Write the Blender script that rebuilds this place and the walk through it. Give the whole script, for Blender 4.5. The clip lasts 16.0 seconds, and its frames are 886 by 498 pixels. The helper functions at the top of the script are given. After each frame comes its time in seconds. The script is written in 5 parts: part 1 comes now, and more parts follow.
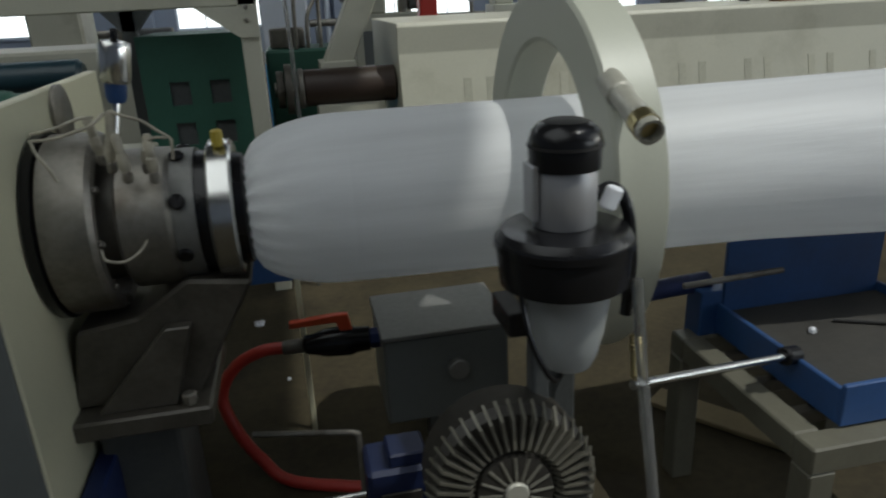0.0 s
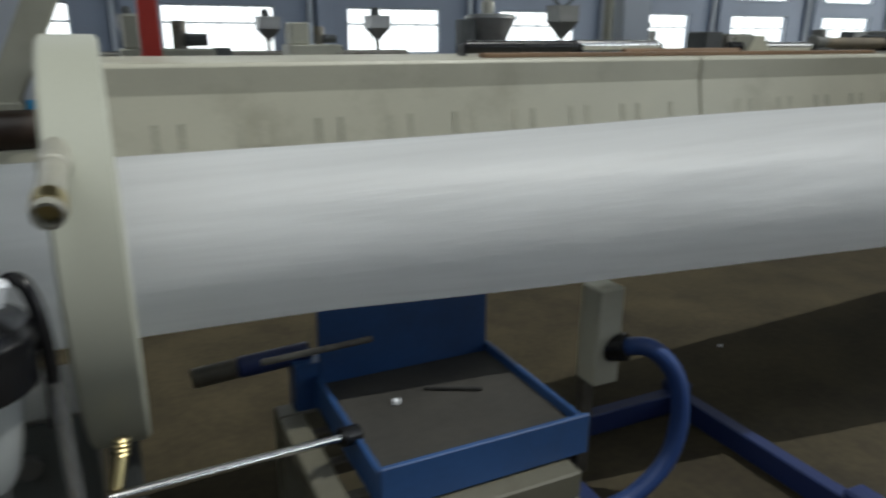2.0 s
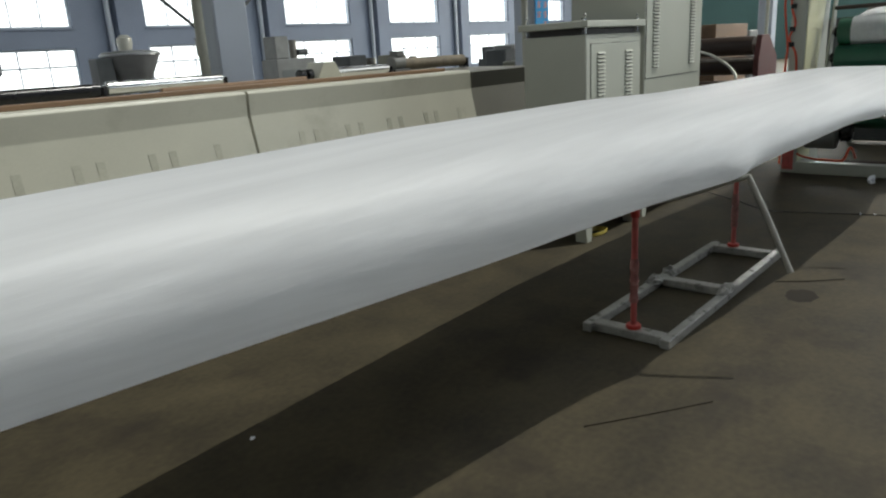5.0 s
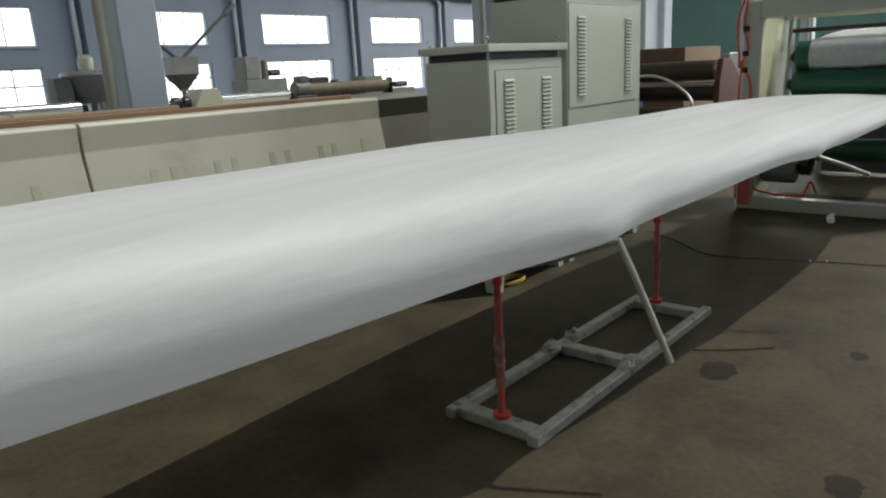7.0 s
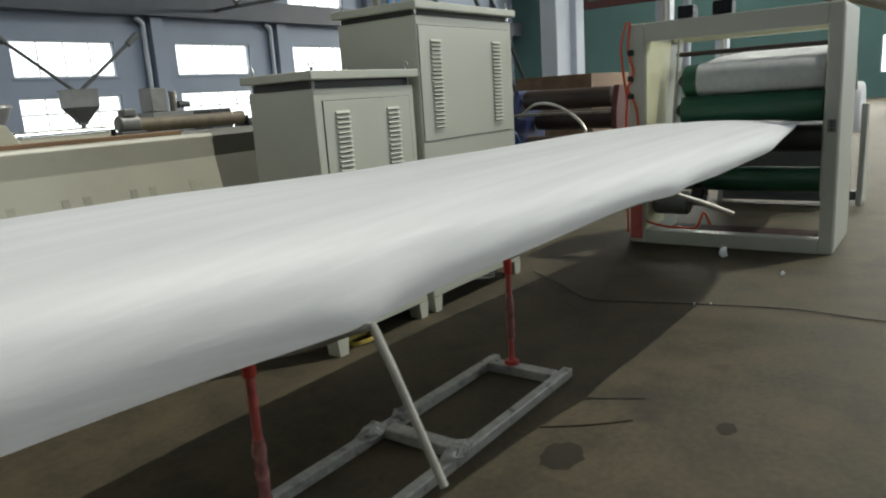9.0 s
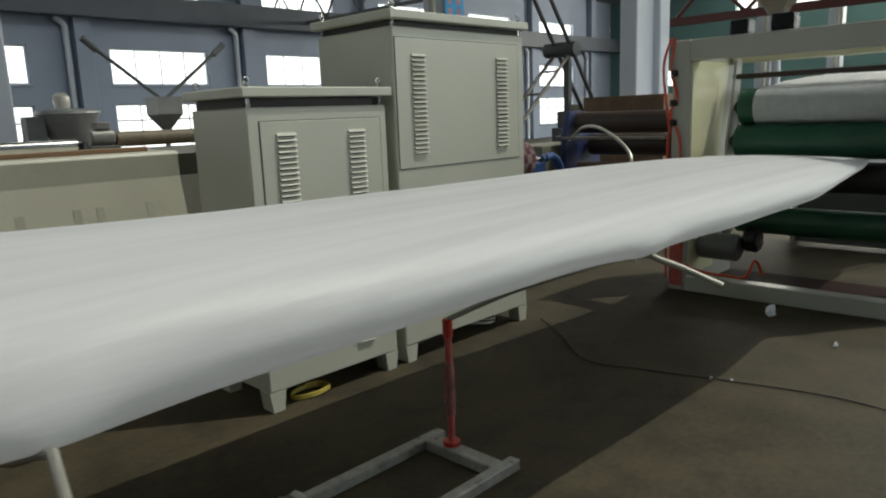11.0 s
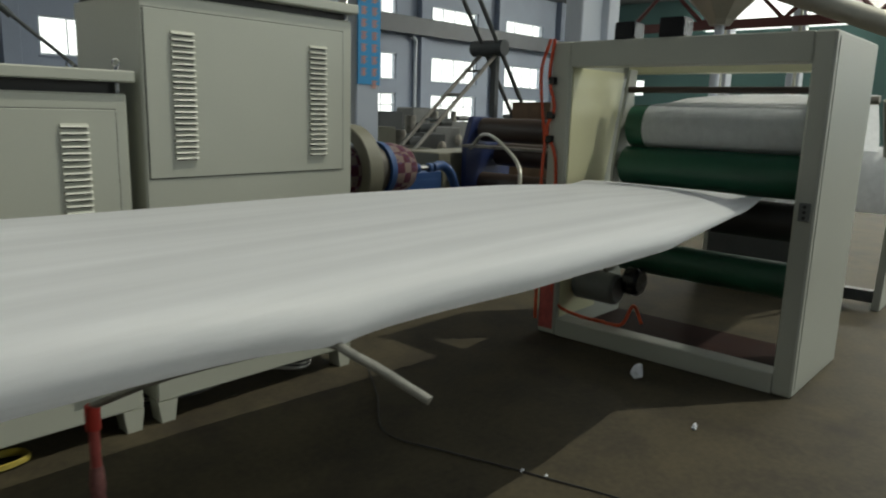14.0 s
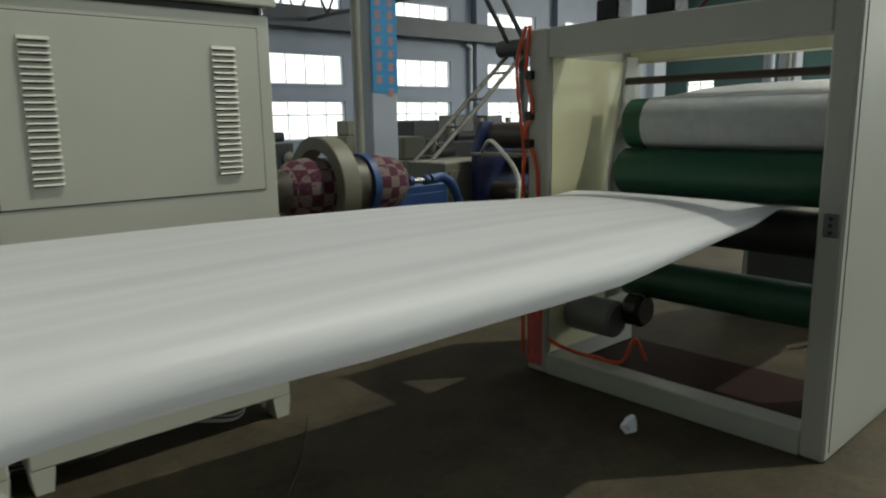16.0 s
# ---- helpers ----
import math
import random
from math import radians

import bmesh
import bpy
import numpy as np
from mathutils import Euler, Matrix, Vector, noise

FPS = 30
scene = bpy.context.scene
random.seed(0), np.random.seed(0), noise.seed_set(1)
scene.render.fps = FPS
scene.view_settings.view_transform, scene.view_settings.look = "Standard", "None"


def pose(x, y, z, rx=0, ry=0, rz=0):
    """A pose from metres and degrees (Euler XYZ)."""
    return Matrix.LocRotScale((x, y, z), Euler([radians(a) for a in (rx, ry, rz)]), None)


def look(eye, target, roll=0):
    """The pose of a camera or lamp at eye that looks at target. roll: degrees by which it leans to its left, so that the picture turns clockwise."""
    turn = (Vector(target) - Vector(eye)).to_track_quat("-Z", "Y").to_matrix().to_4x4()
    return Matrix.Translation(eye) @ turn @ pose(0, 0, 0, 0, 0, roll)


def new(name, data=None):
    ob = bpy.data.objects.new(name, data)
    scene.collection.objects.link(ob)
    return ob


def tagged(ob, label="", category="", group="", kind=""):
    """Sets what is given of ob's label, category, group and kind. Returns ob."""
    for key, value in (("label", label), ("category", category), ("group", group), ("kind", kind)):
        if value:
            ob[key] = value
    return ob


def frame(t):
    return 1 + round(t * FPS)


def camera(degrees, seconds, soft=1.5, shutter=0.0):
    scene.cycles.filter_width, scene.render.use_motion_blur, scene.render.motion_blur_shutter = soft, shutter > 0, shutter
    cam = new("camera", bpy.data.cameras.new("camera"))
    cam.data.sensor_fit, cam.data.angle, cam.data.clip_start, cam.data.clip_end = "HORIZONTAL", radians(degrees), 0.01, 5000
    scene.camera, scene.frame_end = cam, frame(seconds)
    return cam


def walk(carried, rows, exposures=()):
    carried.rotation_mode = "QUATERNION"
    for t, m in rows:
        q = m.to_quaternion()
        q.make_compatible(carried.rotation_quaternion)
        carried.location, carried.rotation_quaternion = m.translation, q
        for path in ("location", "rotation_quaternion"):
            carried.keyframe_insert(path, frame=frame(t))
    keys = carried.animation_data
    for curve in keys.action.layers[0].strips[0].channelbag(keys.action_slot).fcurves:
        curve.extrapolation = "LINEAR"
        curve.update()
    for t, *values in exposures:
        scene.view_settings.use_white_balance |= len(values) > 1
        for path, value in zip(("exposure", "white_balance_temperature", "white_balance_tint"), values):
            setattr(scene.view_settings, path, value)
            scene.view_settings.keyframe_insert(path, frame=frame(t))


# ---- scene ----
cam = camera(64.4, 16.0, soft=2.1, shutter=0.5)
PATH = [
    (0.0, -0.008, 0.020, 1.502, -12.22, -20.02, 2.51),
    (0.5, 0.177, -0.005, 1.493, -11.93, -19.17, 2.35),
    (1.0, 0.380, -0.054, 1.521, -10.69, -17.23, 2.22),
    (1.5, 0.541, -0.082, 1.521, -15.35, -17.11, 2.86),
    (2.0, 0.704, -0.035, 1.526, -25.67, -17.22, -0.36),
    (2.5, 0.867, 0.015, 1.546, -33.87, -17.58, 1.64),
    (3.0, 1.063, -0.069, 1.559, -37.61, -16.96, 3.01),
    (3.5, 1.333, -0.167, 1.575, -35.85, -16.02, 2.06),
    (4.0, 1.535, -0.156, 1.548, -40.14, -16.54, 2.39),
    (4.5, 1.701, -0.155, 1.549, -45.06, -15.97, 0.52),
    (5.0, 1.969, -0.103, 1.538, -49.46, -15.75, 3.29),
    (7.5, 3.191, -0.280, 1.543, -49.47, -13.74, 3.09),
    (8.0, 3.390, -0.320, 1.548, -49.93, -13.06, 2.72),
    (8.5, 3.645, -0.310, 1.531, -53.07, -13.08, 0.94),
    (9.0, 3.914, -0.334, 1.509, -54.23, -12.32, 3.71),
    (11.5, 5.083, -0.524, 1.522, -45.14, -11.15, 1.52),
    (12.0, 5.249, -0.500, 1.510, -46.57, -12.78, 0.98),
    (12.5, 5.497, -0.485, 1.536, -48.58, -12.73, 3.57),
    (13.0, 5.771, -0.536, 1.532, -45.69, -11.61, 1.44),
    (13.5, 5.971, -0.603, 1.562, -44.79, -11.77, 0.73),
    (14.0, 6.236, -0.578, 1.562, -47.82, -11.20, -1.63),
    (14.5, 6.464, -0.575, 1.562, -47.55, -10.28, -0.30),
    (15.0, 6.749, -0.693, 1.567, -41.66, -10.37, -0.97),
    (15.5, 6.963, -0.661, 1.551, -41.63, -11.03, 1.08),
    (16.0, 7.202, -0.581, 1.543, -42.14, -10.58, 0.90),
]
walk(cam, [(t, pose(x, y, z, 90 + pitch, roll, yaw)) for t, x, y, z, yaw, pitch, roll in PATH],
     [(0.0, -0.63, 6450, 6), (2.0, -0.63, 6450, 6), (4.5, -0.36, 6550, 6), (7.5, -0.36, 6750, 5), (9.0, -0.27, 6800, 5), (12.0, -0.70, 6950, 3), (16.0, -0.82, 7000, 2)])

# ---- world, sun, exposure ----
SUN_DIR = Vector((-0.46, 0.33, -1.0)).normalized()
world = bpy.data.worlds.new("sky")
scene.world = world
world.use_nodes = True
sky = world.node_tree.nodes.new("ShaderNodeTexSky")
sky.sky_type, sky.sun_disc = "NISHITA", False
sky.sun_elevation = math.asin(-SUN_DIR.z)
sky.sun_rotation = math.atan2(-SUN_DIR.x, -SUN_DIR.y)
bg = world.node_tree.nodes["Background"]
bg.inputs["Strength"].default_value = 0.07
world.node_tree.links.new(sky.outputs["Color"], bg.inputs["Color"])
sun_data = bpy.data.lights.new("sun", "SUN")
sun_data.energy, sun_data.angle, sun_data.color = 2.9, radians(0.6), (1.0, 0.99, 0.95)
sun = new("sun", sun_data)
sun.matrix_world = look((0, 0, 20), Vector((0, 0, 20)) + SUN_DIR)
# Fill lamp added under the closed roof to brighten the back wall.
back_data = bpy.data.lights.new("back_fill", "AREA")
back_data.shape, back_data.size, back_data.size_y = "RECTANGLE", 50.0, 3.0
back_data.energy, back_data.color = 1800.0, (0.88, 0.94, 1.0)
back_light = new("back_fill", back_data)
back_light.matrix_world = look((14, 15.5, 7.9), (14, 15.5, 0))
# Overhead fill lamp for the die end, added below solid roof.
west_data = bpy.data.lights.new("west_fill", "AREA")
west_data.shape, west_data.size, west_data.size_y = "RECTANGLE", 10.0, 9.0
west_data.energy, west_data.color = 560.0, (0.95, 0.98, 1.0)
west_light = new("west_fill", west_data)
west_light.matrix_world = look((-5.0, -1.5, 7.9), (-5.0, -1.5, 0))

# Added fill from behind the camera for cabinet fronts and the near film.
south_data = bpy.data.lights.new("south_fill", "AREA")
south_data.shape, south_data.size, south_data.size_y = "RECTANGLE", 31.0, 2.6
south_data.energy, south_data.color = 2100.0, (0.88, 0.94, 1.0)
south_light = new("south_fill", south_data)
south_light.matrix_world = look((28.5, -11.05, 4.4), (28.5, 0, 4.4))
# Lamp added in the open skylight, boosts the sky light over the far film.
roof_data = bpy.data.lights.new("roof_fill", "AREA")
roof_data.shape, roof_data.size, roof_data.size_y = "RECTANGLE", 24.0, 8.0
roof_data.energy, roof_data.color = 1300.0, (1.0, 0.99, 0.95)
roof_light = new("roof_fill", roof_data)
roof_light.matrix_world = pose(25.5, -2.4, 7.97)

# Lamp added high in the end wall to give the far film its sheen.
east_data = bpy.data.lights.new("east_fill", "AREA")
east_data.shape, east_data.size, east_data.size_y = "RECTANGLE", 20.0, 1.5
east_data.energy, east_data.color = 7000.0, (1.0, 0.98, 0.93)
east_light = new("east_fill", east_data)
east_light.matrix_world = look((46.05, 6.0, 7.0), (0, 6.0, 7.0))

# ---- materials ----
def material(name, colour, rough=0.6, metal=0.0, vary=0.12, scale=3.0, fine=60.0, bump=0.15, stretch=(1, 1, 1), dirt=None, dirt_amount=0.0, spec=0.5):
    """Painted or raw surface with broad stains, fine grain and a little relief, at world size."""
    m = bpy.data.materials.new(name)
    m.use_nodes = True
    nt = m.node_tree
    n, link = nt.nodes, nt.links.new
    b = n["Principled BSDF"]
    b.inputs["Metallic"].default_value = metal
    b.inputs["Specular IOR Level"].default_value = spec
    geo = n.new("ShaderNodeNewGeometry")
    mp = n.new("ShaderNodeMapping")
    mp.inputs["Scale"].default_value = stretch
    link(geo.outputs["Position"], mp.inputs["Vector"])
    big = n.new("ShaderNodeTexNoise")
    big.inputs["Scale"].default_value, big.inputs["Detail"].default_value = scale, 5
    small = n.new("ShaderNodeTexNoise")
    small.inputs["Scale"].default_value, small.inputs["Detail"].default_value = fine, 3
    link(mp.outputs["Vector"], big.inputs["Vector"])
    link(mp.outputs["Vector"], small.inputs["Vector"])
    add = n.new("ShaderNodeMath")
    add.operation = "MULTIPLY_ADD"
    link(small.outputs["Fac"], add.inputs[0])
    add.inputs[1].default_value = 0.45
    link(big.outputs["Fac"], add.inputs[2])
    ramp = n.new("ShaderNodeValToRGB")
    lo = tuple(max(0.0, c * (1 - vary)) for c in colour)
    hi = tuple(min(1.0, c * (1 + vary)) for c in colour)
    ramp.color_ramp.elements[0].position, ramp.color_ramp.elements[0].color = 0.45, (*lo, 1)
    ramp.color_ramp.elements[1].position, ramp.color_ramp.elements[1].color = 1.0, (*hi, 1)
    link(add.outputs[0], ramp.inputs["Fac"])
    out = ramp.outputs["Color"]
    if dirt:
        dn = n.new("ShaderNodeTexNoise")
        dn.inputs["Scale"].default_value, dn.inputs["Detail"].default_value, dn.inputs["Roughness"].default_value = scale * 0.7, 8, 0.65
        link(geo.outputs["Position"], dn.inputs["Vector"])
        dr = n.new("ShaderNodeMapRange")
        dr.inputs["From Min"].default_value, dr.inputs["From Max"].default_value = 0.52, 0.72
        dr.inputs["To Max"].default_value = dirt_amount
        link(dn.outputs["Fac"], dr.inputs["Value"])
        mix = n.new("ShaderNodeMix")
        mix.data_type = "RGBA"
        link(dr.outputs["Result"], mix.inputs["Factor"])
        link(out, mix.inputs["A"])
        mix.inputs["B"].default_value = (*dirt, 1)
        out = mix.outputs["Result"]
    link(out, b.inputs["Base Color"])
    rr = n.new("ShaderNodeMapRange")
    rr.inputs["To Min"].default_value, rr.inputs["To Max"].default_value = max(0.04, rough - 0.1), min(1.0, rough + 0.1)
    link(big.outputs["Fac"], rr.inputs["Value"])
    link(rr.outputs["Result"], b.inputs["Roughness"])
    if bump:
        bp = n.new("ShaderNodeBump")
        bp.inputs["Strength"].default_value, bp.inputs["Distance"].default_value = bump, 0.004
        link(add.outputs[0], bp.inputs["Height"])
        link(bp.outputs["Normal"], b.inputs["Normal"])
    return m


def glow(name, colour, strength):
    m = bpy.data.materials.new(name)
    m.use_nodes = True
    nt = m.node_tree
    nt.nodes.clear()
    e, o = nt.nodes.new("ShaderNodeEmission"), nt.nodes.new("ShaderNodeOutputMaterial")
    e.inputs["Color"].default_value, e.inputs["Strength"].default_value = (*colour, 1), strength
    nt.links.new(e.outputs[0], o.inputs["Surface"])
    return m


M_FLOOR = material("concrete floor", (0.048, 0.039, 0.0215), 0.75, vary=0.5, scale=2.6, fine=30, bump=0.14, dirt=(0.020, 0.015, 0.010), dirt_amount=0.85, spec=0.3)
M_WALL = material("blue grey wall paint", (0.26, 0.30, 0.38), 0.7, vary=0.12, scale=0.6, fine=20, bump=0.1)
M_COLUMN = material("pale blue column paint", (0.58, 0.62, 0.68), 0.6, vary=0.06, scale=0.8)
M_ROOF = material("grey roof sheet", (0.13, 0.135, 0.14), 0.6, scale=1.0)
M_BEAM = material("dark red steel", (0.10, 0.026, 0.022), 0.55)
M_TEAL = material("teal wall paint", (0.10, 0.195, 0.185), 0.7, scale=0.6)
M_FOAM = material("white foam film", (0.85, 0.86, 0.865), 0.53, vary=0.12, scale=8.0, fine=17, bump=0.9, stretch=(0.05, 2.2, 2.2), spec=0.7)
nt = M_FOAM.node_tree
nt.nodes["Principled BSDF"].inputs["Coat Weight"].default_value = 0.35
nt.nodes["Principled BSDF"].inputs["Coat Roughness"].default_value = 0.46
trans = nt.nodes.new("ShaderNodeBsdfTranslucent")
trans.inputs["Color"].default_value = (0.88, 0.90, 0.92, 1)
blend = nt.nodes.new("ShaderNodeMixShader")
blend.inputs[0].default_value = 0.42
nt.links.new(nt.nodes["Principled BSDF"].outputs[0], blend.inputs[1])
nt.links.new(trans.outputs[0], blend.inputs[2])
nt.links.new(blend.outputs[0], nt.nodes["Material Output"].inputs["Surface"])
M_BEIGE = material("ivory machine paint", (0.47, 0.46, 0.37), 0.45, vary=0.07, scale=2.2, fine=90, bump=0.06, dirt=(0.24, 0.22, 0.155), dirt_amount=0.5)
M_CREAM = material("cream yellow enamel", (0.68, 0.67, 0.44), 0.4, vary=0.05)
M_CABINET = material("light grey green enamel", (0.455, 0.465, 0.39), 0.42, vary=0.04, scale=2.0, fine=120, bump=0.05)
M_FRAME = material("grey machine enamel", (0.39, 0.40, 0.345), 0.42, vary=0.06, scale=2.0, fine=100, bump=0.05)
M_GREEN = material("green rubber", (0.012, 0.075, 0.04), 0.42, vary=0.15, scale=5, fine=80)
M_GREENBOX = material("green machine paint", (0.03, 0.10, 0.07), 0.5, vary=0.15)
M_BLUE = material("blue machine paint", (0.022, 0.07, 0.20), 0.45, vary=0.15, dirt=(0.03, 0.04, 0.07), dirt_amount=0.4)
M_BLUEDARK = material("dark blue paint", (0.013, 0.026, 0.10), 0.45, vary=0.15)
M_HOSEBLUE = material("blue rubber hose", (0.016, 0.045, 0.16), 0.5, vary=0.2)
M_BLACK = material("black plastic", (0.009, 0.009, 0.010), 0.26, vary=0.1, bump=0.03, spec=0.35)
M_RUBBER = material("black rubber", (0.02, 0.019, 0.018), 0.6)
M_CHROME = material("bright steel", (0.62, 0.62, 0.60), 0.22, 1.0, vary=0.06, bump=0.02)
M_STEEL = material("worn dark steel", (0.25, 0.235, 0.205), 0.45, 0.7, vary=0.3, scale=9, dirt=(0.085, 0.055, 0.032), dirt_amount=0.75)
M_CAST = material("oily cast iron", (0.095, 0.086, 0.07), 0.42, 0.25, vary=0.35, scale=7, dirt=(0.03, 0.024, 0.018), dirt_amount=0.7)
M_GREYBOX = material("grey enamel box", (0.125, 0.135, 0.13), 0.45, vary=0.08)
M_RED = material("red paint", (0.42, 0.035, 0.025), 0.42, vary=0.1)
M_REDPOST = material("faded red paint", (0.42, 0.085, 0.075), 0.45, vary=0.3, scale=16)
M_SLEEVE = material("clear wrap over red paint", (0.30, 0.13, 0.12), 0.25, vary=0.4, scale=18, fine=60, bump=0.6)
M_ORANGE = material("orange hose", (0.60, 0.07, 0.02), 0.4, vary=0.08)
M_BRASS = material("brass", (0.50, 0.42, 0.22), 0.3, 1.0, vary=0.15)
M_WRAP = material("plastic wrap", (0.27, 0.265, 0.24), 0.3, vary=0.35, scale=14, fine=50, bump=0.6)
M_ALU = material("cast aluminium", (0.24, 0.23, 0.19), 0.45, 0.7, vary=0.2, scale=12)
M_WOOD = material("brown timber", (0.20, 0.12, 0.065), 0.6, vary=0.25, stretch=(0.3, 2, 2))
M_WHITE = material("white paper", (0.78, 0.80, 0.84), 0.7, vary=0.04)
M_SIGN = material("blue sign", (0.03, 0.36, 0.72), 0.5, vary=0.04)
M_SIGNTEXT = material("orange sign letters", (0.85, 0.36, 0.22), 0.5)
M_GREYPART = material("grey tarnished metal", (0.20, 0.20, 0.19), 0.5, 0.4, vary=0.2)
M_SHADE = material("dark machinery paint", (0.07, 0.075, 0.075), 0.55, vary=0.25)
M_SHADOWEND = material("trough end darkened for shadow", (0.13, 0.125, 0.10), 0.5, vary=0.1)
M_SLOT = material("grey slot", (0.40, 0.39, 0.31), 0.6, vary=0.2)
M_BROWNROLL = material("dark brown roller", (0.045, 0.03, 0.022), 0.4, vary=0.2)
M_CARD = material("pale raw board", (0.30, 0.24, 0.14), 0.7, vary=0.15)
M_STAIN = material("oil soaked concrete", (0.022, 0.018, 0.012), 0.8, vary=0.3, scale=9, spec=0.2)
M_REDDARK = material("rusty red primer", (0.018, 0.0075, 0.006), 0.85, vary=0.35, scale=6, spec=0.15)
M_CABLE = material("black cable", (0.02, 0.02, 0.02), 0.5)
M_DUSTY = material("dusty brown roller", (0.16, 0.13, 0.085), 0.6, vary=0.4, scale=9)
M_ROD = material("dull galvanised steel", (0.30, 0.295, 0.26), 0.45, 0.3, vary=0.2, scale=12)
M_YELLOW = material("yellow cable", (0.42, 0.33, 0.05), 0.5)
M_SKYCARD = glow("bright overcast outdoors", (0.93, 0.97, 1.0), 3.6)

M_CERAMIC = material("stained white ceramic", (0.40, 0.37, 0.29), 0.5, vary=0.3, scale=20)
M_HOSE = material("clear plastic hose", (0.55, 0.56, 0.55), 0.15, vary=0.1)
M_HOSE.node_tree.nodes["Principled BSDF"].inputs["Transmission Weight"].default_value = 0.85
M_HOSE.node_tree.nodes["Principled BSDF"].inputs["IOR"].default_value = 1.15

M_HOPPER = material("dull sheet steel", (0.34, 0.34, 0.34), 0.4, 0.4, vary=0.15)

# ---- building helpers ----
OFFSET = {}


def thing(name, label, category, at=(0, 0, 0), group="", kind=""):
    ob = new(name)
    ob.location = at
    OFFSET[ob.name] = Vector(at)
    return tagged(ob, label, category, group, kind)


def part(name, bm, mat, parent=None, label="", smooth=False):
    """One mesh object from a bmesh in world coordinates, under a thing or a part."""
    off = OFFSET[parent.name] if parent else Vector((0, 0, 0))
    if off.length:
        bmesh.ops.translate(bm, verts=bm.verts, vec=-off)
    me = bpy.data.meshes.new(name)
    bm.normal_update()
    bm.to_mesh(me)
    bm.free()
    for p in me.polygons:
        p.use_smooth = smooth
    if smooth:
        me.set_sharp_from_angle(angle=radians(35))
    me.materials.append(mat)
    ob = new(name, me)
    ob.parent = parent
    OFFSET[ob.name] = off
    if label:
        ob["label"] = label
    return ob


def structure(name, bm, mat, label, category, smooth=False):
    return tagged(part(name, bm, mat, None, "", smooth), label, category, kind="structure")


def box(lo, hi, bevel=0.004, bm=None):
    bm = bm or bmesh.new()
    c = [(a + b) / 2 for a, b in zip(lo, hi)]
    s = [abs(b - a) for a, b in zip(lo, hi)]
    r = bmesh.ops.create_cube(bm, size=1, matrix=Matrix.Translation(c) @ Matrix.Diagonal((*s, 1)))
    if bevel:
        vs = set(r["verts"])
        es = [e for e in bm.edges if e.verts[0] in vs and e.verts[1] in vs]
        bmesh.ops.bevel(bm, geom=es, offset=min(bevel, min(s) * 0.3), segments=1, profile=0.5, affect="EDGES")
    return bm


def axis_frame(p0, p1):
    d = (Vector(p1) - Vector(p0)).normalized()
    up = Vector((0, 0, 1)) if abs(d.z) < 0.95 else Vector((1, 0, 0))
    u = d.cross(up).normalized()
    return d, u, u.cross(d).normalized()


def lathe(p0, p1, profile, seg=32, bm=None, cap=True):
    """Turned body along p0-p1; profile: (fraction along, radius)."""
    bm = bm or bmesh.new()
    p0, p1 = Vector(p0), Vector(p1)
    d, u, v = axis_frame(p0, p1)
    rings = []
    for f, r in profile:
        c = p0.lerp(p1, f) if 0 <= f <= 1 else p0 + (p1 - p0) * f
        rings.append([bm.verts.new(c + (u * math.cos(a) + v * math.sin(a)) * r) for a in (2 * math.pi * i / seg for i in range(seg))])
    for a, b in zip(rings, rings[1:]):
        for i in range(seg):
            j = (i + 1) % seg
            bm.faces.new((a[i], b[i], b[j], a[j]))
    if cap:
        bm.faces.new(rings[0])
        bm.faces.new(rings[-1][::-1])
    bmesh.ops.recalc_face_normals(bm, faces=bm.faces)
    return bm


def cyl(p0, p1, r, seg=24, bevel=0.004, bm=None):
    length = (Vector(p1) - Vector(p0)).length
    e = min(bevel, r * 0.4, length * 0.3)
    return lathe(p0, p1, [(0, r - e), (e / length, r), (1 - e / length, r), (1, r - e)], seg, bm)


def smooth_path(points, n=8):
    """Points on a smooth line through the given ones."""
    pts = [Vector(p) for p in points]
    ext = [pts[0] * 2 - pts[1]] + pts + [pts[-1] * 2 - pts[-2]]
    out = []
    for a, b, c, d in zip(ext, ext[1:], ext[2:], ext[3:]):
        for i in range(n):
            t = i / n
            out.append(0.5 * (2 * b + (c - a) * t + (2 * a - 5 * b + 4 * c - d) * t * t + (3 * b - a - 3 * c + d) * t ** 3))
    return out + [pts[-1]]


def pipe(points, r, seg=10, smooth=8, bm=None):
    """Round bar, hose or cable along points."""
    bm = bm or bmesh.new()
    pts = smooth_path(points, smooth) if smooth else [Vector(p) for p in points]
    rings = []
    u = None
    for i, p in enumerate(pts):
        d = (pts[min(i + 1, len(pts) - 1)] - pts[max(i - 1, 0)]).normalized()
        if u is None:
            u = d.cross(Vector((0, 0, 1)) if abs(d.z) < 0.9 else Vector((1, 0, 0))).normalized()
        u = (u - d * u.dot(d)).normalized()
        v = d.cross(u)
        rings.append([bm.verts.new(p + (u * math.cos(a) + v * math.sin(a)) * r) for a in (2 * math.pi * k / seg for k in range(seg))])
    for a, b in zip(rings, rings[1:]):
        for k in range(seg):
            j = (k + 1) % seg
            bm.faces.new((a[k], a[j], b[j], b[k]))
    bm.faces.new(rings[0][::-1])
    bm.faces.new(rings[-1])
    bmesh.ops.recalc_face_normals(bm, faces=bm.faces)
    return bm


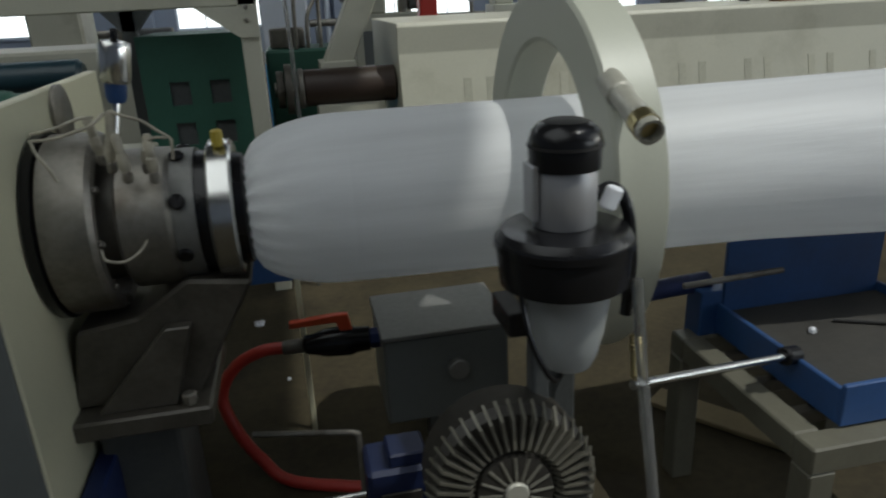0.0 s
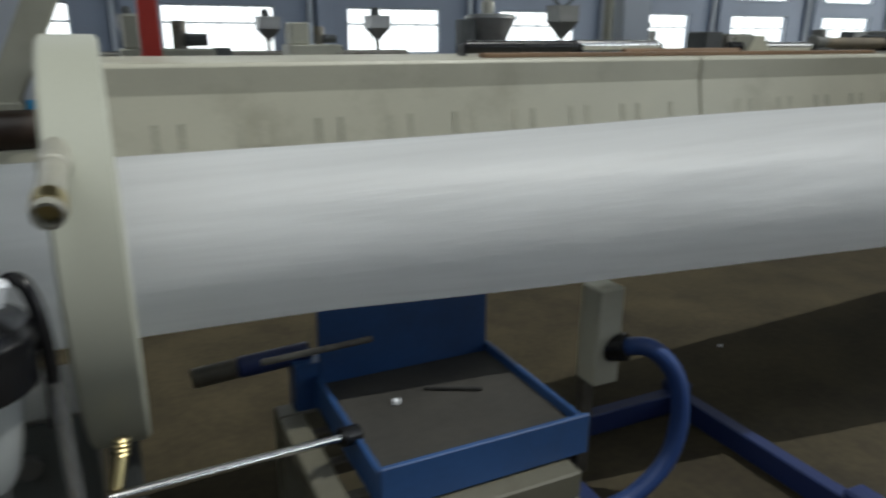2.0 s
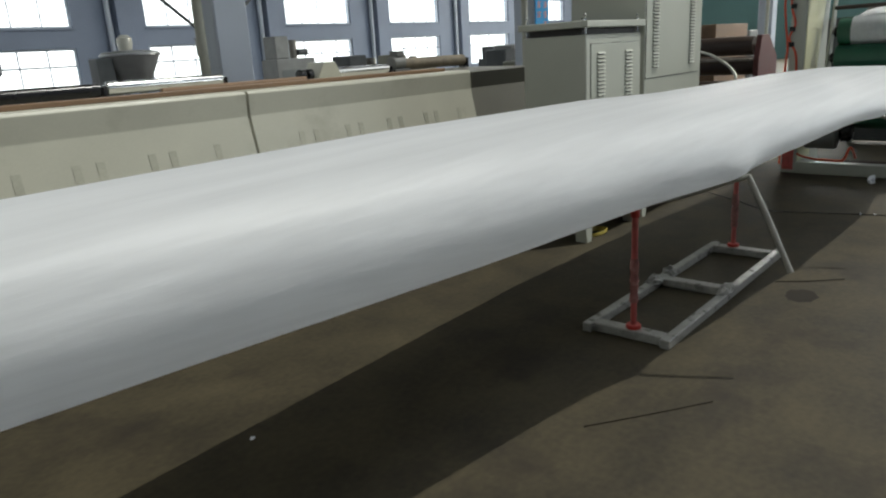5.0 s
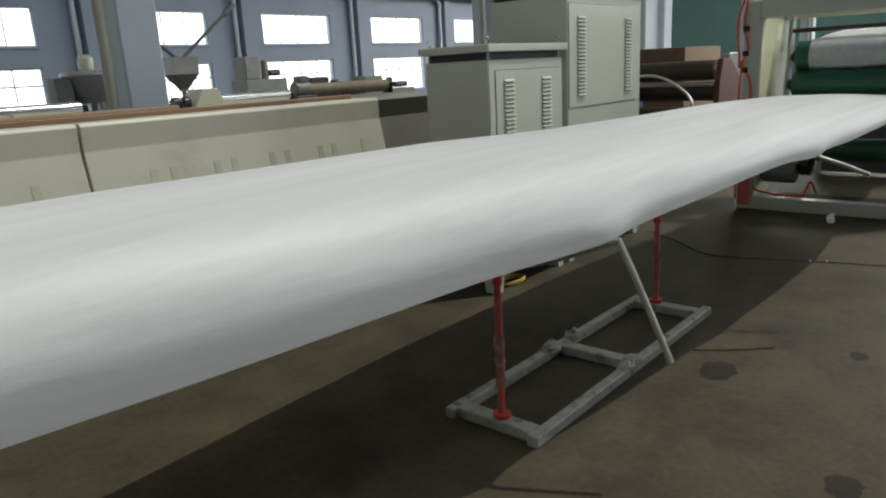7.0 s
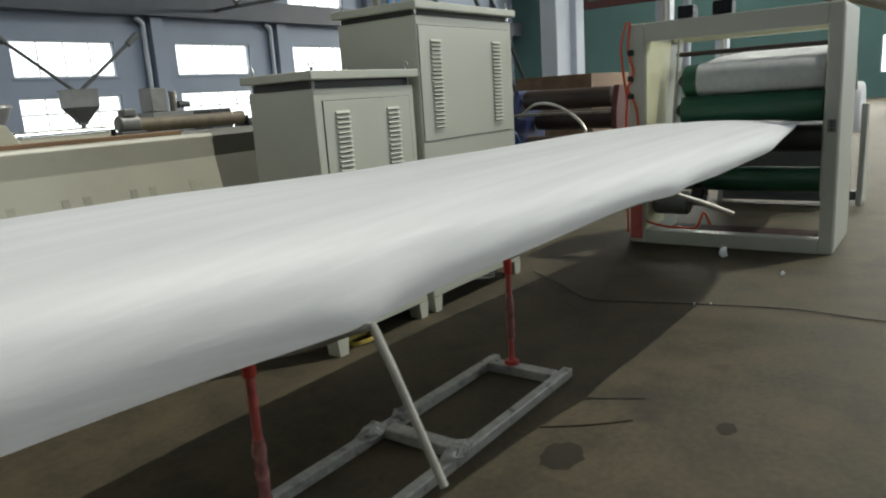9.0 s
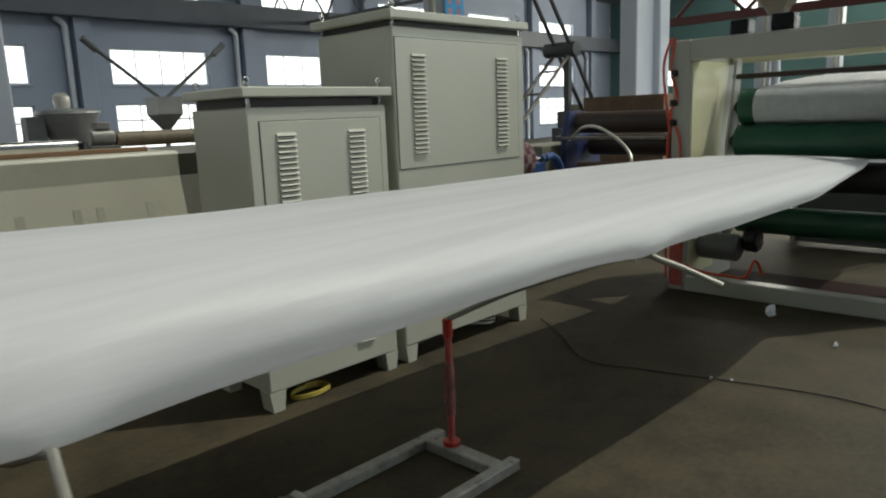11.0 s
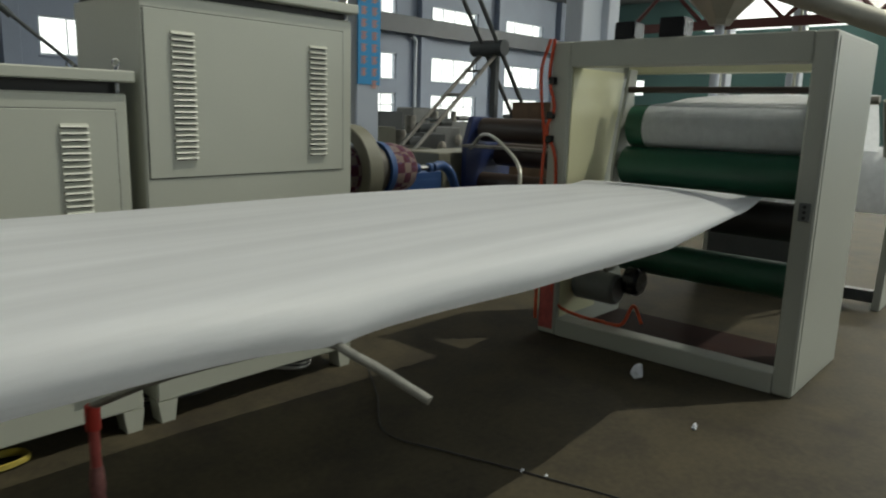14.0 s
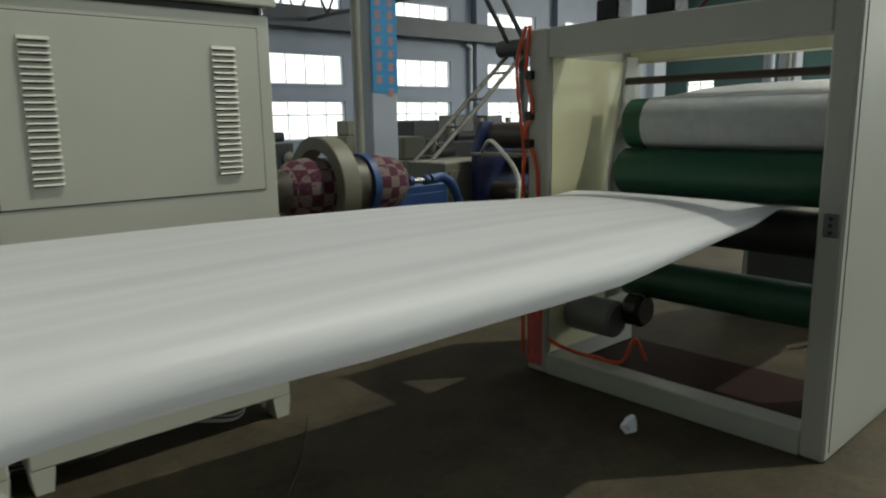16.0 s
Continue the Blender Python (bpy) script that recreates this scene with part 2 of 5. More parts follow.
def prism(outline, axis, lo, hi, bm=None, bevel=0.0):
    """Extrudes a 2D outline along an axis ('x','y' or 'z')."""
    bm = bm or bmesh.new()
    k = "xyz".index(axis)

    def at(p, v):
        q = list(p)
        q.insert(k, v)
        return Vector(q)
    a = [bm.verts.new(at(p, lo)) for p in outline]
    b = [bm.verts.new(at(p, hi)) for p in outline]
    n = len(outline)
    fs = [bm.faces.new(a), bm.faces.new(b[::-1])]
    for i in range(n):
        j = (i + 1) % n
        fs.append(bm.faces.new((a[i], b[i], b[j], a[j])))
    bmesh.ops.recalc_face_normals(bm, faces=fs)
    if bevel:
        bmesh.ops.bevel(bm, geom=list({e for f in fs for e in f.edges}), offset=bevel, segments=1, profile=0.5, affect="EDGES")
    return bm


# ---- hall ----
X0, X1, Y0, Y1, ROOF = -16.0, 46.0, -11.0, 24.0, 8.0
structure("floor", box((X0, Y0, -0.2), (X1, Y1, 0), 0), M_FLOOR, "worn brown concrete factory floor with stains", "floor")
WIN_X, WIN_PITCH, WIN_W = 2.7 - 5.95 * 3, 5.95, 3.5
WIN_ROWS = [(0.75, 2.28), (2.9, 4.1), (5.83, 6.5)]
bm = bmesh.new()
zs = [0] + [z for r in WIN_ROWS for z in r] + [ROOF]
for i in range(0, len(zs), 2):
    box((X0, Y1, zs[i]), (X1, Y1 + 0.3, zs[i + 1]), 0, bm)
xs = [X0]
k = 0
while WIN_X + k * WIN_PITCH + WIN_W < X1:
    xs += [WIN_X + k * WIN_PITCH, WIN_X + k * WIN_PITCH + WIN_W]
    k += 1
N_WIN = k
xs.append(X1)
for lo, hi in WIN_ROWS:
    for i in range(0, len(xs), 2):
        if xs[i + 1] > xs[i]:
            box((xs[i], Y1 + 0.002, lo), (xs[i + 1], Y1 + 0.298, hi), 0, bm)
structure("wall_north", bm, M_WALL, "blue grey painted wall with three rows of windows", "wall")
# Out of view; the long gap exists only to hold the south fill lamp.
bm = bmesh.new()
box((X0, Y0 - 0.3, 0), (X1, Y0, 3.0), 0, bm)
box((X0, Y0 - 0.3, 5.8), (X1, Y0, ROOF), 0, bm)
box((X0, Y0 - 0.3, 3.0), (12.9, Y0 - 0.002, 5.8), 0, bm)
box((44.1, Y0 - 0.3, 3.0), (X1, Y0 - 0.002, 5.8), 0, bm)
structure("wall_south", bm, M_WALL, "unseen blue grey factory wall with an added gap for a fill lamp", "wall")
structure("wall_west", box((X0 - 0.3, Y0, 0), (X0, Y1, ROOF), 0), M_WALL, "plain blue grey factory wall", "wall")
bm = bmesh.new()
EAST = [(1.2, 3.1, 1.2, 3.05), (19.4, 21.1, 2.7, 3.65)]
y = Y0
for a, b, lo, hi in EAST:
    box((X1, y, 0), (X1 + 0.3, a, 6.2), 0, bm)
    box((X1 + 0.001, a, 0), (X1 + 0.299, b, lo), 0, bm)
    box((X1 + 0.001, a, hi), (X1 + 0.299, b, 6.2), 0, bm)
    y = b
box((X1, y, 0), (X1 + 0.3, Y1, 6.2), 0, bm)
# Gap from z 6.2 to 7.8, out of view, made for the east fill lamp.
box((X1 + 0.001, 16.1, 6.2), (X1 + 0.299, Y1, 7.8), 0, bm)
box((X1 + 0.001, Y0, 6.2), (X1 + 0.299, -4.1, 7.8), 0, bm)
box((X1, Y0, 7.8), (X1 + 0.3, Y1, ROOF), 0, bm)
structure("wall_east", bm, M_TEAL, "teal painted end wall of the hall", "wall")
bm = bmesh.new()
SKY_X, SKY_Y = (3.55, 40.0), (-8.0, 3.2)
box((X0, Y0, ROOF), (SKY_X[0], Y1, ROOF + 0.2), 0, bm)
box((SKY_X[1], Y0, ROOF), (X1, Y1, ROOF + 0.2), 0, bm)
box((SKY_X[0], Y0, ROOF), (SKY_X[1], SKY_Y[0], ROOF + 0.2), 0, bm)
box((SKY_X[0], SKY_Y[1], ROOF), (SKY_X[1], Y1, ROOF + 0.2), 0, bm)
structure("ceiling", bm, M_ROOF, "grey steel roof with a long open skylight strip", "ceiling")
structure("backdrop", box((X0 - 8, Y1 + 3.0, -1), (X1 + 8, Y1 + 3.1, 12), 0), M_SKYCARD, "bright white daylight outside the windows", "backdrop")

structure("backdrop_east", box((X1 + 3.0, Y0, -1), (X1 + 3.1, Y1 + 3, 12), 0), M_SKYCARD, "bright white daylight outside the end windows", "backdrop")

# ---- foam film ----
FILM = [(0.1, 1.76, 1.025, 0.212, 0.213), (1.2, 1.712, 1.03, 0.229, 0.218), (2.5, 1.662, 1.022, 0.315, 0.248), (3.8, 1.611, 1.017, 0.44, 0.264),
        (5.1, 1.559, 1.013, 0.555, 0.258), (6.1, 1.508, 1.028, 0.64, 0.208), (7.16, 1.458, 1.047, 0.68, 0.176), (8.2, 1.408, 1.036, 0.70, 0.182),
        (9.2, 1.358, 1.037, 0.665, 0.163), (10.2, 1.34, 1.078, 0.60, 0.072), (10.5, 1.36, 1.11, 0.59, 0.012), (10.88, 1.385, 1.075, 0.575, 0.004)]
FX = np.array([f[0] for f in FILM])


def film_at(x):
    return [float(np.interp(x, FX, np.array([f[i] for f in FILM]))) for i in (1, 2, 3, 4)]


def build_film():
    t = thing("foam_film", "long white foam film tube flattening towards the rollers", "foam film", (5, 1.5, 0))
    bm = bmesh.new()
    seg = 96
    rings = []
    xs = [-0.14 + 0.24 * (i / 14) for i in range(14)] + list(np.arange(0.1, 10.86, 0.06)) + [10.88]
    for x in xs:
        yc, zc, a, b = film_at(max(x, 0.1))
        if x < 0.1:
            s = (x + 0.14) / 0.24
            q = min(1.0, s * 1.04)
            r = 0.56 + 0.44 * (1 - (1 - q) ** 2.1) ** 0.6
            a, b = a * r, b * r
        ring = []
        lens = min(1.0, max(0.0, (x - 2.2) / 3.0))
        lens = lens * lens * (3 - 2 * lens)
        for i in range(seg):
            th = 2 * math.pi * i / seg
            c = math.cos(th)
            fold = zc - 0.06 * b * lens
            arch = abs(math.sin(th)) ** (1 - 0.05 * lens)
            rise = zc + b - fold if math.sin(th) > 0 else -(b * (1 - lens) + 0.86 * b * lens)
            y, z = yc + a * c, fold + rise * arch
            for kx, ky, kz, amp in ((5.27, 0.98, 0.935, 0.05), (7.34, 0.80, 0.985, 0.035)):
                d = math.hypot((x - kx) * 0.7, y - ky, (z - kz))
                w = amp * math.exp(-(d / 0.09) ** 1.1)
                w += amp * 0.3 * math.exp(-((x - kx) / 0.42) ** 2 - ((y - ky) ** 2 + (z - kz) ** 2) / 0.05)
                y, z = y - w * 0.9, z - w * 0.5
            if x < 0.1:
                f = 0.006 * (1 - (x + 0.14) / 0.24) ** 3 * math.sin(th * 24)
                y, z = y + f * math.cos(th), z + f * math.sin(th)
            w = noise.noise(Vector((x * 0.9, math.cos(th) * 0.9, math.sin(th) * 0.9 + 7))) * 0.006 * min(1, max(0, x - 0.2))
            ring.append(bm.verts.new((x, y + w, z + w)))
        rings.append(ring)
    for nm, r0, r1 in (("inflated_dome", 0, 15), ("tube_wall", 14, 130), ("flattened_end", 129, len(rings))):
        out = bmesh.new()
        made = [[out.verts.new(v.co) for v in ring] for ring in rings[r0:r1]]
        for p, q in zip(made, made[1:]):
            for i in range(seg):
                j = (i + 1) % seg
                out.faces.new((p[i], p[j], q[j], q[i]))
        bmesh.ops.recalc_face_normals(out, faces=out.faces)
        part(nm, out, M_FOAM, t, "white foam film, " + {"inflated_dome": "gathered and blown round", "tube_wall": "taut round tube", "flattened_end": "pressed flat"}[nm], True)
    bm.free()
    return t


build_film()

# ---- louvred cabinets ----
def louvred_cabinet(lo, hi, label, door, louvres, n, cap, low_vent=None):
    (x0, y0, z0), (x1, y1, z1) = lo, hi
    t = thing("electrical_cabinet", label, "cabinet", ((x0 + x1) / 2, (y0 + y1) / 2, 0), "louvred cabinets")
    part("body", box((x0, y0, z0), (x1, y1, z1), 0.008), M_CABINET, t)
    for fx in (x0 + 0.05, x1 - 0.05):
        for fy in (y0 + 0.05, y1 - 0.05):
            bm = prism([(fx - 0.05, z0), (fx + 0.05, z0), (fx + 0.035, 0.0), (fx - 0.035, 0.0)], "y", fy - 0.05, fy + 0.05)
            part("foot", bm, M_CABINET, t)
    dx0, dx1, dz0, dz1 = door
    panel = part("door", box((dx0, y0 - 0.006, dz0), (dx1, y0 + 0.002, dz1), 0.002), M_CABINET, t)
    bm = bmesh.new()
    for a, b in (((dx0 - 0.004, dz0 - 0.004), (dx1 + 0.004, dz0)), ((dx0 - 0.004, dz1), (dx1 + 0.004, dz1 + 0.004)),
                 ((dx0 - 0.004, dz0), (dx0, dz1)), ((dx1, dz0), (dx1 + 0.004, dz1))):
        box((a[0], y0 - 0.003, a[1]), (b[0], y0 - 0.0005, b[1]), 0, bm)
    part("door_gap", bm, M_RUBBER, panel, "thin dark gap round the door")
    lw, z_top, z_bot = 0.115, louvres[2], louvres[3]
    pitch = (z_top - z_bot) / n
    bm = bmesh.new()
    h, depth, seg = pitch * 0.62, 0.016, 6
    prof = [(0.0, -h / 2), (-depth, -h / 2 + 0.002), (-depth * 0.75, -h * 0.05), (0.0, h / 2)]
    a = [bm.verts.new((0, p[0], p[1])) for p in prof]
    b = [bm.verts.new((lw, p[0], p[1])) for p in prof]
    for i in range(3):
        bm.faces.new((a[i], a[i + 1], b[i + 1], b[i]))
    bm.faces.new(a)
    bm.faces.new(b[::-1])
    bmesh.ops.recalc_face_normals(bm, faces=bm.faces)
    me = bpy.data.meshes.new("louvre")
    bm.to_mesh(me)
    bm.free()
    me.materials.append(M_CABINET)
    slot = bpy.data.meshes.new("louvre_slot")
    bm = box((0.006, -0.0012, -h / 2 - pitch * 0.2), (lw - 0.006, 0.0, -h / 2 + 0.001), 0)
    bm.to_mesh(slot)
    bm.free()
    slot.materials.append(M_RUBBER)
    for lx in louvres[:2]:
        for i in range(n):
            for nm, data in (("louvre", me), ("louvre_slot", slot)):
                o = new(nm, data)
                o.parent = panel
                o.location = Vector((lx, y0 - 0.0065, z_bot + (i + 0.5) * pitch)) - OFFSET[t.name]
    if low_vent:
        for i in range(3):
            o = new("louvre", me)
            o.parent = t
            o.location = Vector((low_vent[0], y0 - 0.0005, low_vent[1] - i * pitch)) - OFFSET[t.name]
    top = part("roof_plate", box((x0 - 0.03, y0 - 0.03, cap[0]), (x1 + 0.03, y1 + 0.03, cap[1]), 0.006), M_CABINET, t)
    part("roof_core", box((x0 + 0.02, y0 + 0.04, z1), (x1 - 0.02, y1 - 0.04, cap[0]), 0), M_RUBBER, t, "dark ventilation gap under the roof plate")
    for fx in (x0 + 0.03, x1 - 0.03):
        for fy in (y0 + 0.02, y1 - 0.02):
            part("roof_post", cyl((fx, fy, z1), (fx, fy, cap[0]), 0.010, 10), M_CHROME, t)
            bm = bmesh.new()
            bmesh.ops.create_cone(bm, segments=8, radius1=0.01, radius2=0.01, depth=0.02, matrix=Matrix.Translation((fx, fy, cap[1] + 0.01)))
            ring = [(fx + 0.016 * math.cos(a), fy, cap[1] + 0.033 + 0.016 * math.sin(a)) for a in (2 * math.pi * i / 12 for i in range(13))]
            pipe(ring, 0.004, 6, 0, bm)
            part("lifting_eye", bm, M_CHROME, top, "small steel lifting eye bolt")
    return t


louvred_cabinet((6.745, 2.6, 0.11), (7.655, 3.15, 1.59), "lower pale grey green louvred electrical cabinet on short feet", (6.815, 7.60, 0.55, 1.52), (6.905, 7.365, 1.467, 0.79), 24, (1.64, 1.69), (7.36, 0.30))
louvred_cabinet((7.725, 2.6, 0.11), (8.955, 3.3, 2.035), "tall pale grey green louvred electrical cabinet beside the lower one", (7.745, 8.885, 1.21, 1.972), (7.868, 8.65, 1.888, 1.29), 22, (2.075, 2.125))

# ---- roller stand ----
def roller_stand():
    t = thing("roller_stand", "grey enamelled haul-off roller stand with green rubber rollers", "roller stand", (10.85, 1.3, 0))
    xf, xb, ya, yb, h = 10.38, 11.32, 0.45, 2.19, 2.03
    for y0, y1, nm in ((ya, ya + 0.11, "near"), (yb - 0.15, yb, "far")):
        p = part("side_panel", box((xf, y0, 0), (xb, y1, h), 0.012), M_FRAME, t)
        yo = y0 - 0.004 if nm == "near" else y1 + 0.004
        part("cover_plate", box((xf + 0.05, min(yo, yo + 0.006), 0.04), (xb - 0.04, max(yo, yo + 0.006), h - 0.03), 0.003), M_FRAME, p)
    part("top_beam", box((xf + 0.002, ya + 0.11, h - 0.165), (xf + 0.15, yb - 0.15, h - 0.002), 0.006), M_FRAME, t)
    part("rear_beam", box((xb - 0.15, ya + 0.11, h - 0.165), (xb - 0.002, yb - 0.158, h - 0.002), 0.006), M_CREAM, t, "cream rear top beam")
    part("bottom_beam", box((xf + 0.002, ya + 0.11, 0), (xf + 0.14, yb - 0.15, 0.125), 0.006), M_FRAME, t)
    part("guard_sheet", prism([(xf + 0.03, 0.13), (xb - 0.42, 0.13), (xb - 0.42, 1.0), (xb - 0.2, 1.865), (xf + 0.03, 1.865)], "y", yb - 0.158, yb - 0.152), M_CREAM, t, "cream inner side sheet")
    for y in (1.90, ya + 0.155):
        part("bearing_arm", prism([(10.80, 0.42), (10.98, 0.42), (10.99, 1.3), (11.06, 1.88), (10.95, 1.88), (10.80, 1.2)], "y", y, y + 0.02, bevel=0.003), M_FRAME, t, "slanted grey bearing plate")
    y0, y1 = ya + 0.17, 1.83
    for x, z, r, m, lab in ((10.93, 1.49, 0.145, M_GREEN, "green rubber roller wrapped in white film"), (10.86, 1.215, 0.135, M_GREEN, "green rubber nip roller"),
                            (10.93, 0.93, 0.12, M_RUBBER, "black lower roller"), (10.93, 0.56, 0.115, M_GREEN, "green lower roller")):
        rl = part("roller", cyl((x, y0, z), (x, y1, z), r, 40, 0.006), m, t, lab, True)
        part("shaft", cyl((x, ya + 0.1, z), (x, 1.92, z), 0.03, 16), M_STEEL, rl, "", True)
        for y in (y0 - 0.03, y1 + 0.03):
            part("bearing", cyl((x, y - 0.02, z), (x, y + 0.02, z), 0.055, 20), M_BLACK, rl, "black round bearing", True)
    # film wrapped over the upper roller and on to the back
    bm = bmesh.new()
    ys = (ya + 0.175, 1.70)
    prof = []
    for i in range(22):
        a = radians(-80 - 190 * i / 21)
        prof.append((10.93 + 0.149 * math.cos(a), 1.49 + 0.149 * math.sin(a)))
    prof += [(11.15, 1.655), (11.5, 1.70), (12.1, 1.74), (12.62, 1.765)]
    rows = [[bm.verts.new((x, y, z)) for x, z in prof] for y in ys]
    for i in range(len(prof) - 1):
        bm.faces.new((rows[0][i], rows[0][i + 1], rows[1][i + 1], rows[1][i]))
    bmesh.ops.solidify(bm, geom=bm.faces[:], thickness=0.003)
    part("film_wrap", bm, M_FOAM, t, "white foam film over the upper roller", True)
    for z, x in ((1.74, 10.95),):
        part("guide_bar", cyl((x, ya + 0.12, z), (x, 1.93, z), 0.022, 12), M_BROWNROLL, t, "dark red brown guide bar", True)
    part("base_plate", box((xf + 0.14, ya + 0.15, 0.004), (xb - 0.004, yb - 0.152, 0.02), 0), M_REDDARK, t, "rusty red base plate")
    part("gear_motor", cyl((10.62, yb - 0.5, 0.36), (10.62, yb - 0.17, 0.36), 0.11, 26, 0.02), M_GREYBOX, t, "grey gear motor", True)
    part("motor_cap", cyl((10.72, yb - 0.62, 0.42), (10.72, yb - 0.5, 0.42), 0.10, 24, 0.02), M_BLACK, t, "black motor cap", True)
    sw = part("switch_box", box((10.366, 0.47, 1.02), (10.38, 0.53, 1.12), 0.003), M_GREYBOX, t)
    for z in (1.04, 1.07, 1.10):
        part("button", cyl((10.366, 0.50, z), (10.358, 0.50, z), 0.009, 10), M_RUBBER, sw)
    part("valve_block", box((10.42, 1.62, h), (10.56, 1.76, h + 0.11), 0.01), M_BLACK, t, "black pneumatic block")
    part("valve_block", box((10.42, 1.30, h), (10.56, 1.46, h + 0.12), 0.01), M_BLACK, t, "black pneumatic block")
    for pts in ([(10.37, 2.17, 2.05), (10.36, 2.19, 1.8), (10.36, 2.14, 1.6), (10.36, 2.19, 1.45), (10.36, 2.12, 1.3), (10.37, 2.10, 1.1), (10.37, 2.09, 0.5), (10.40, 2.06, 0.24), (10.46, 1.9, 0.16), (10.52, 1.72, 0.14)],
                [(10.37, 2.20, 2.05), (10.35, 2.25, 1.85), (10.35, 2.23, 1.6), (10.36, 2.20, 1.35), (10.36, 2.21, 1.1), (10.36, 2.2, 0.1)],
                [(10.50, 1.72, 0.14), (10.53, 1.60, 0.15), (10.58, 1.55, 0.28), (10.62, 1.5, 0.16)]):
        part("air_hose", pipe(pts, 0.011, 8), M_ORANGE, t, "bright orange red air hose", True)
    part("primer_strip", box((xf - 0.006, 2.065, 0.04), (xf - 0.001, 2.18, 0.78), 0.001), M_REDPOST, t, "worn red painted strip")
    for z in (1.75, 1.52, 1.36):
        part("hose_clip", box((10.345, 2.14, z), (10.385, 2.19, z + 0.05), 0.004), M_BLACK, t)
    return t


roller_stand()

# ---- beige water tank line behind ----
def cooling_trough():
    t = thing("cooling_trough", "long ivory painted machine trough with slots and sloped top edge", "machine trough", (3.8, 4.4, 0))
    y0, y1, zt = 3.87, 5.0, 1.36
    for a, b in ((0.57, 4.66), (4.675, 7.0)):
        out = [(y0 - 0.06, 0.12), (y0 - 0.06, 0.80), (y0 + 0.025, 1.2), (y0 + 0.02, zt - 0.02), (y0 + 0.035, zt), (y1, zt), (y1, 0.12)]
        s = part("trough_section", prism(out, "x", a, b, bevel=0.004), M_BEIGE, t)
        for x in (a + 0.15, b - 0.15):
            part("leg", box((x - 0.05, y0 + 0.08, 0), (x + 0.05, y0 + 0.18, 0.12), 0.004), M_BEIGE, t)
        x = a + 0.35
        i = 0
        while x < b - 0.2:
            bm = box((x, -0.0015, -0.065), (x + 0.045, 0.004, 0.065), 0)
            bmesh.ops.transform(bm, matrix=pose(0, y0 - 0.0205, 0.992, -12), verts=bm.verts)
            part("slot", bm, M_SLOT, s, "grey upright slot")
            x += 0.13 if i % 2 == 0 else 0.30
            i += 1
    # Last stretch of the trough, its colour darkened for the shadow falling there.
    part("shadowed_end", prism([(y0 - 0.05, 0.12), (y0 - 0.05, 0.80), (y0 + 0.045, 1.2), (y0 + 0.005, zt - 0.02), (y1, zt - 0.005), (y1, 0.12)], "x", 7.004, 8.2), M_SHADOWEND, t, "end section coloured dark for the shadow on it")
    part("rail", box((3.0, 4.1, zt), (6.9, 4.2, zt + 0.03), 0.004), M_WOOD, t, "rusty brown rail on the top")
    return t


cooling_trough()

# ---- floor stand under the film ----
def film_stand():
    t = thing("film_stand", "grey steel floor frame with red posts in plastic wrap", "floor stand", (6.15, 1.5, 0))
    x0, x1, ya, yb, w = 5.18, 7.12, 1.24, 1.74, 0.055
    for y in (ya, yb - w):
        part("long_rail", box((x0, y, 0.0), (x1, y + w, 0.05), 0.005), M_WRAP, t)
    for x in (x0 + w, 6.12, x1 - 2 * w):
        part("cross_rail", box((x - 0.03, ya + w, 0.002), (x + 0.05, yb - w, 0.052), 0.005), M_WRAP, t)
    for x, y, top in ((5.25, 1.47, 0.70), (7.03, 1.56, 0.60)):
        p = part("post", cyl((x, y, 0.05), (x, y, top), 0.016, 14), M_REDPOST, t, "faded red post wrapped in clear plastic", True)
        part("post_foot", cyl((x, y, 0.05), (x, y, 0.075), 0.04, 18), M_RED, p, "", True)
        part("plastic_sleeve", lathe((x, y, 0.2), (x, y, 0.44), [(i / 12, 0.018 + 0.008 * random.random()) for i in range(13)], 14), M_SLEEVE, p, "crumpled clear plastic wrap", True)
        part("clamp", cyl((x, y, top - 0.04), (x, y, top + 0.045), 0.023, 14), M_RED, p, "", True)
    for pts in ([(5.25, 1.47, 0.72), (5.26, 1.2, 0.80), (5.27, 0.96, 0.895), (5.27, 0.905, 0.86), (5.27, 0.72, 0.48)],
                [(7.03, 1.56, 0.64), (7.15, 1.25, 0.80), (7.31, 0.84, 0.955), (7.36, 0.71, 0.94), (7.43, 0.52, 0.86)]):
        part("spreader_rod", pipe(pts, 0.0125, 10, 4), M_ROD, t, "dull bare steel spreader rod", True)
    for i in range(7):
        x, y = 6.12 + random.uniform(-0.2, 0.25), random.choice((ya + 0.03, yb - 0.03))
        bm = bmesh.new()
        bmesh.ops.create_icosphere(bm, subdivisions=2, radius=0.05, matrix=Matrix.Translation((x, y, 0.05)) @ Matrix.Diagonal((1.6, 0.8, 0.6, 1)))
        for v in bm.verts:
            v.co += Vector([random.uniform(-0.014, 0.014) for _ in range(3)])
        part("wrap_tuft", bm, M_WRAP, t, "torn clear plastic wrap")
    return t


film_stand()

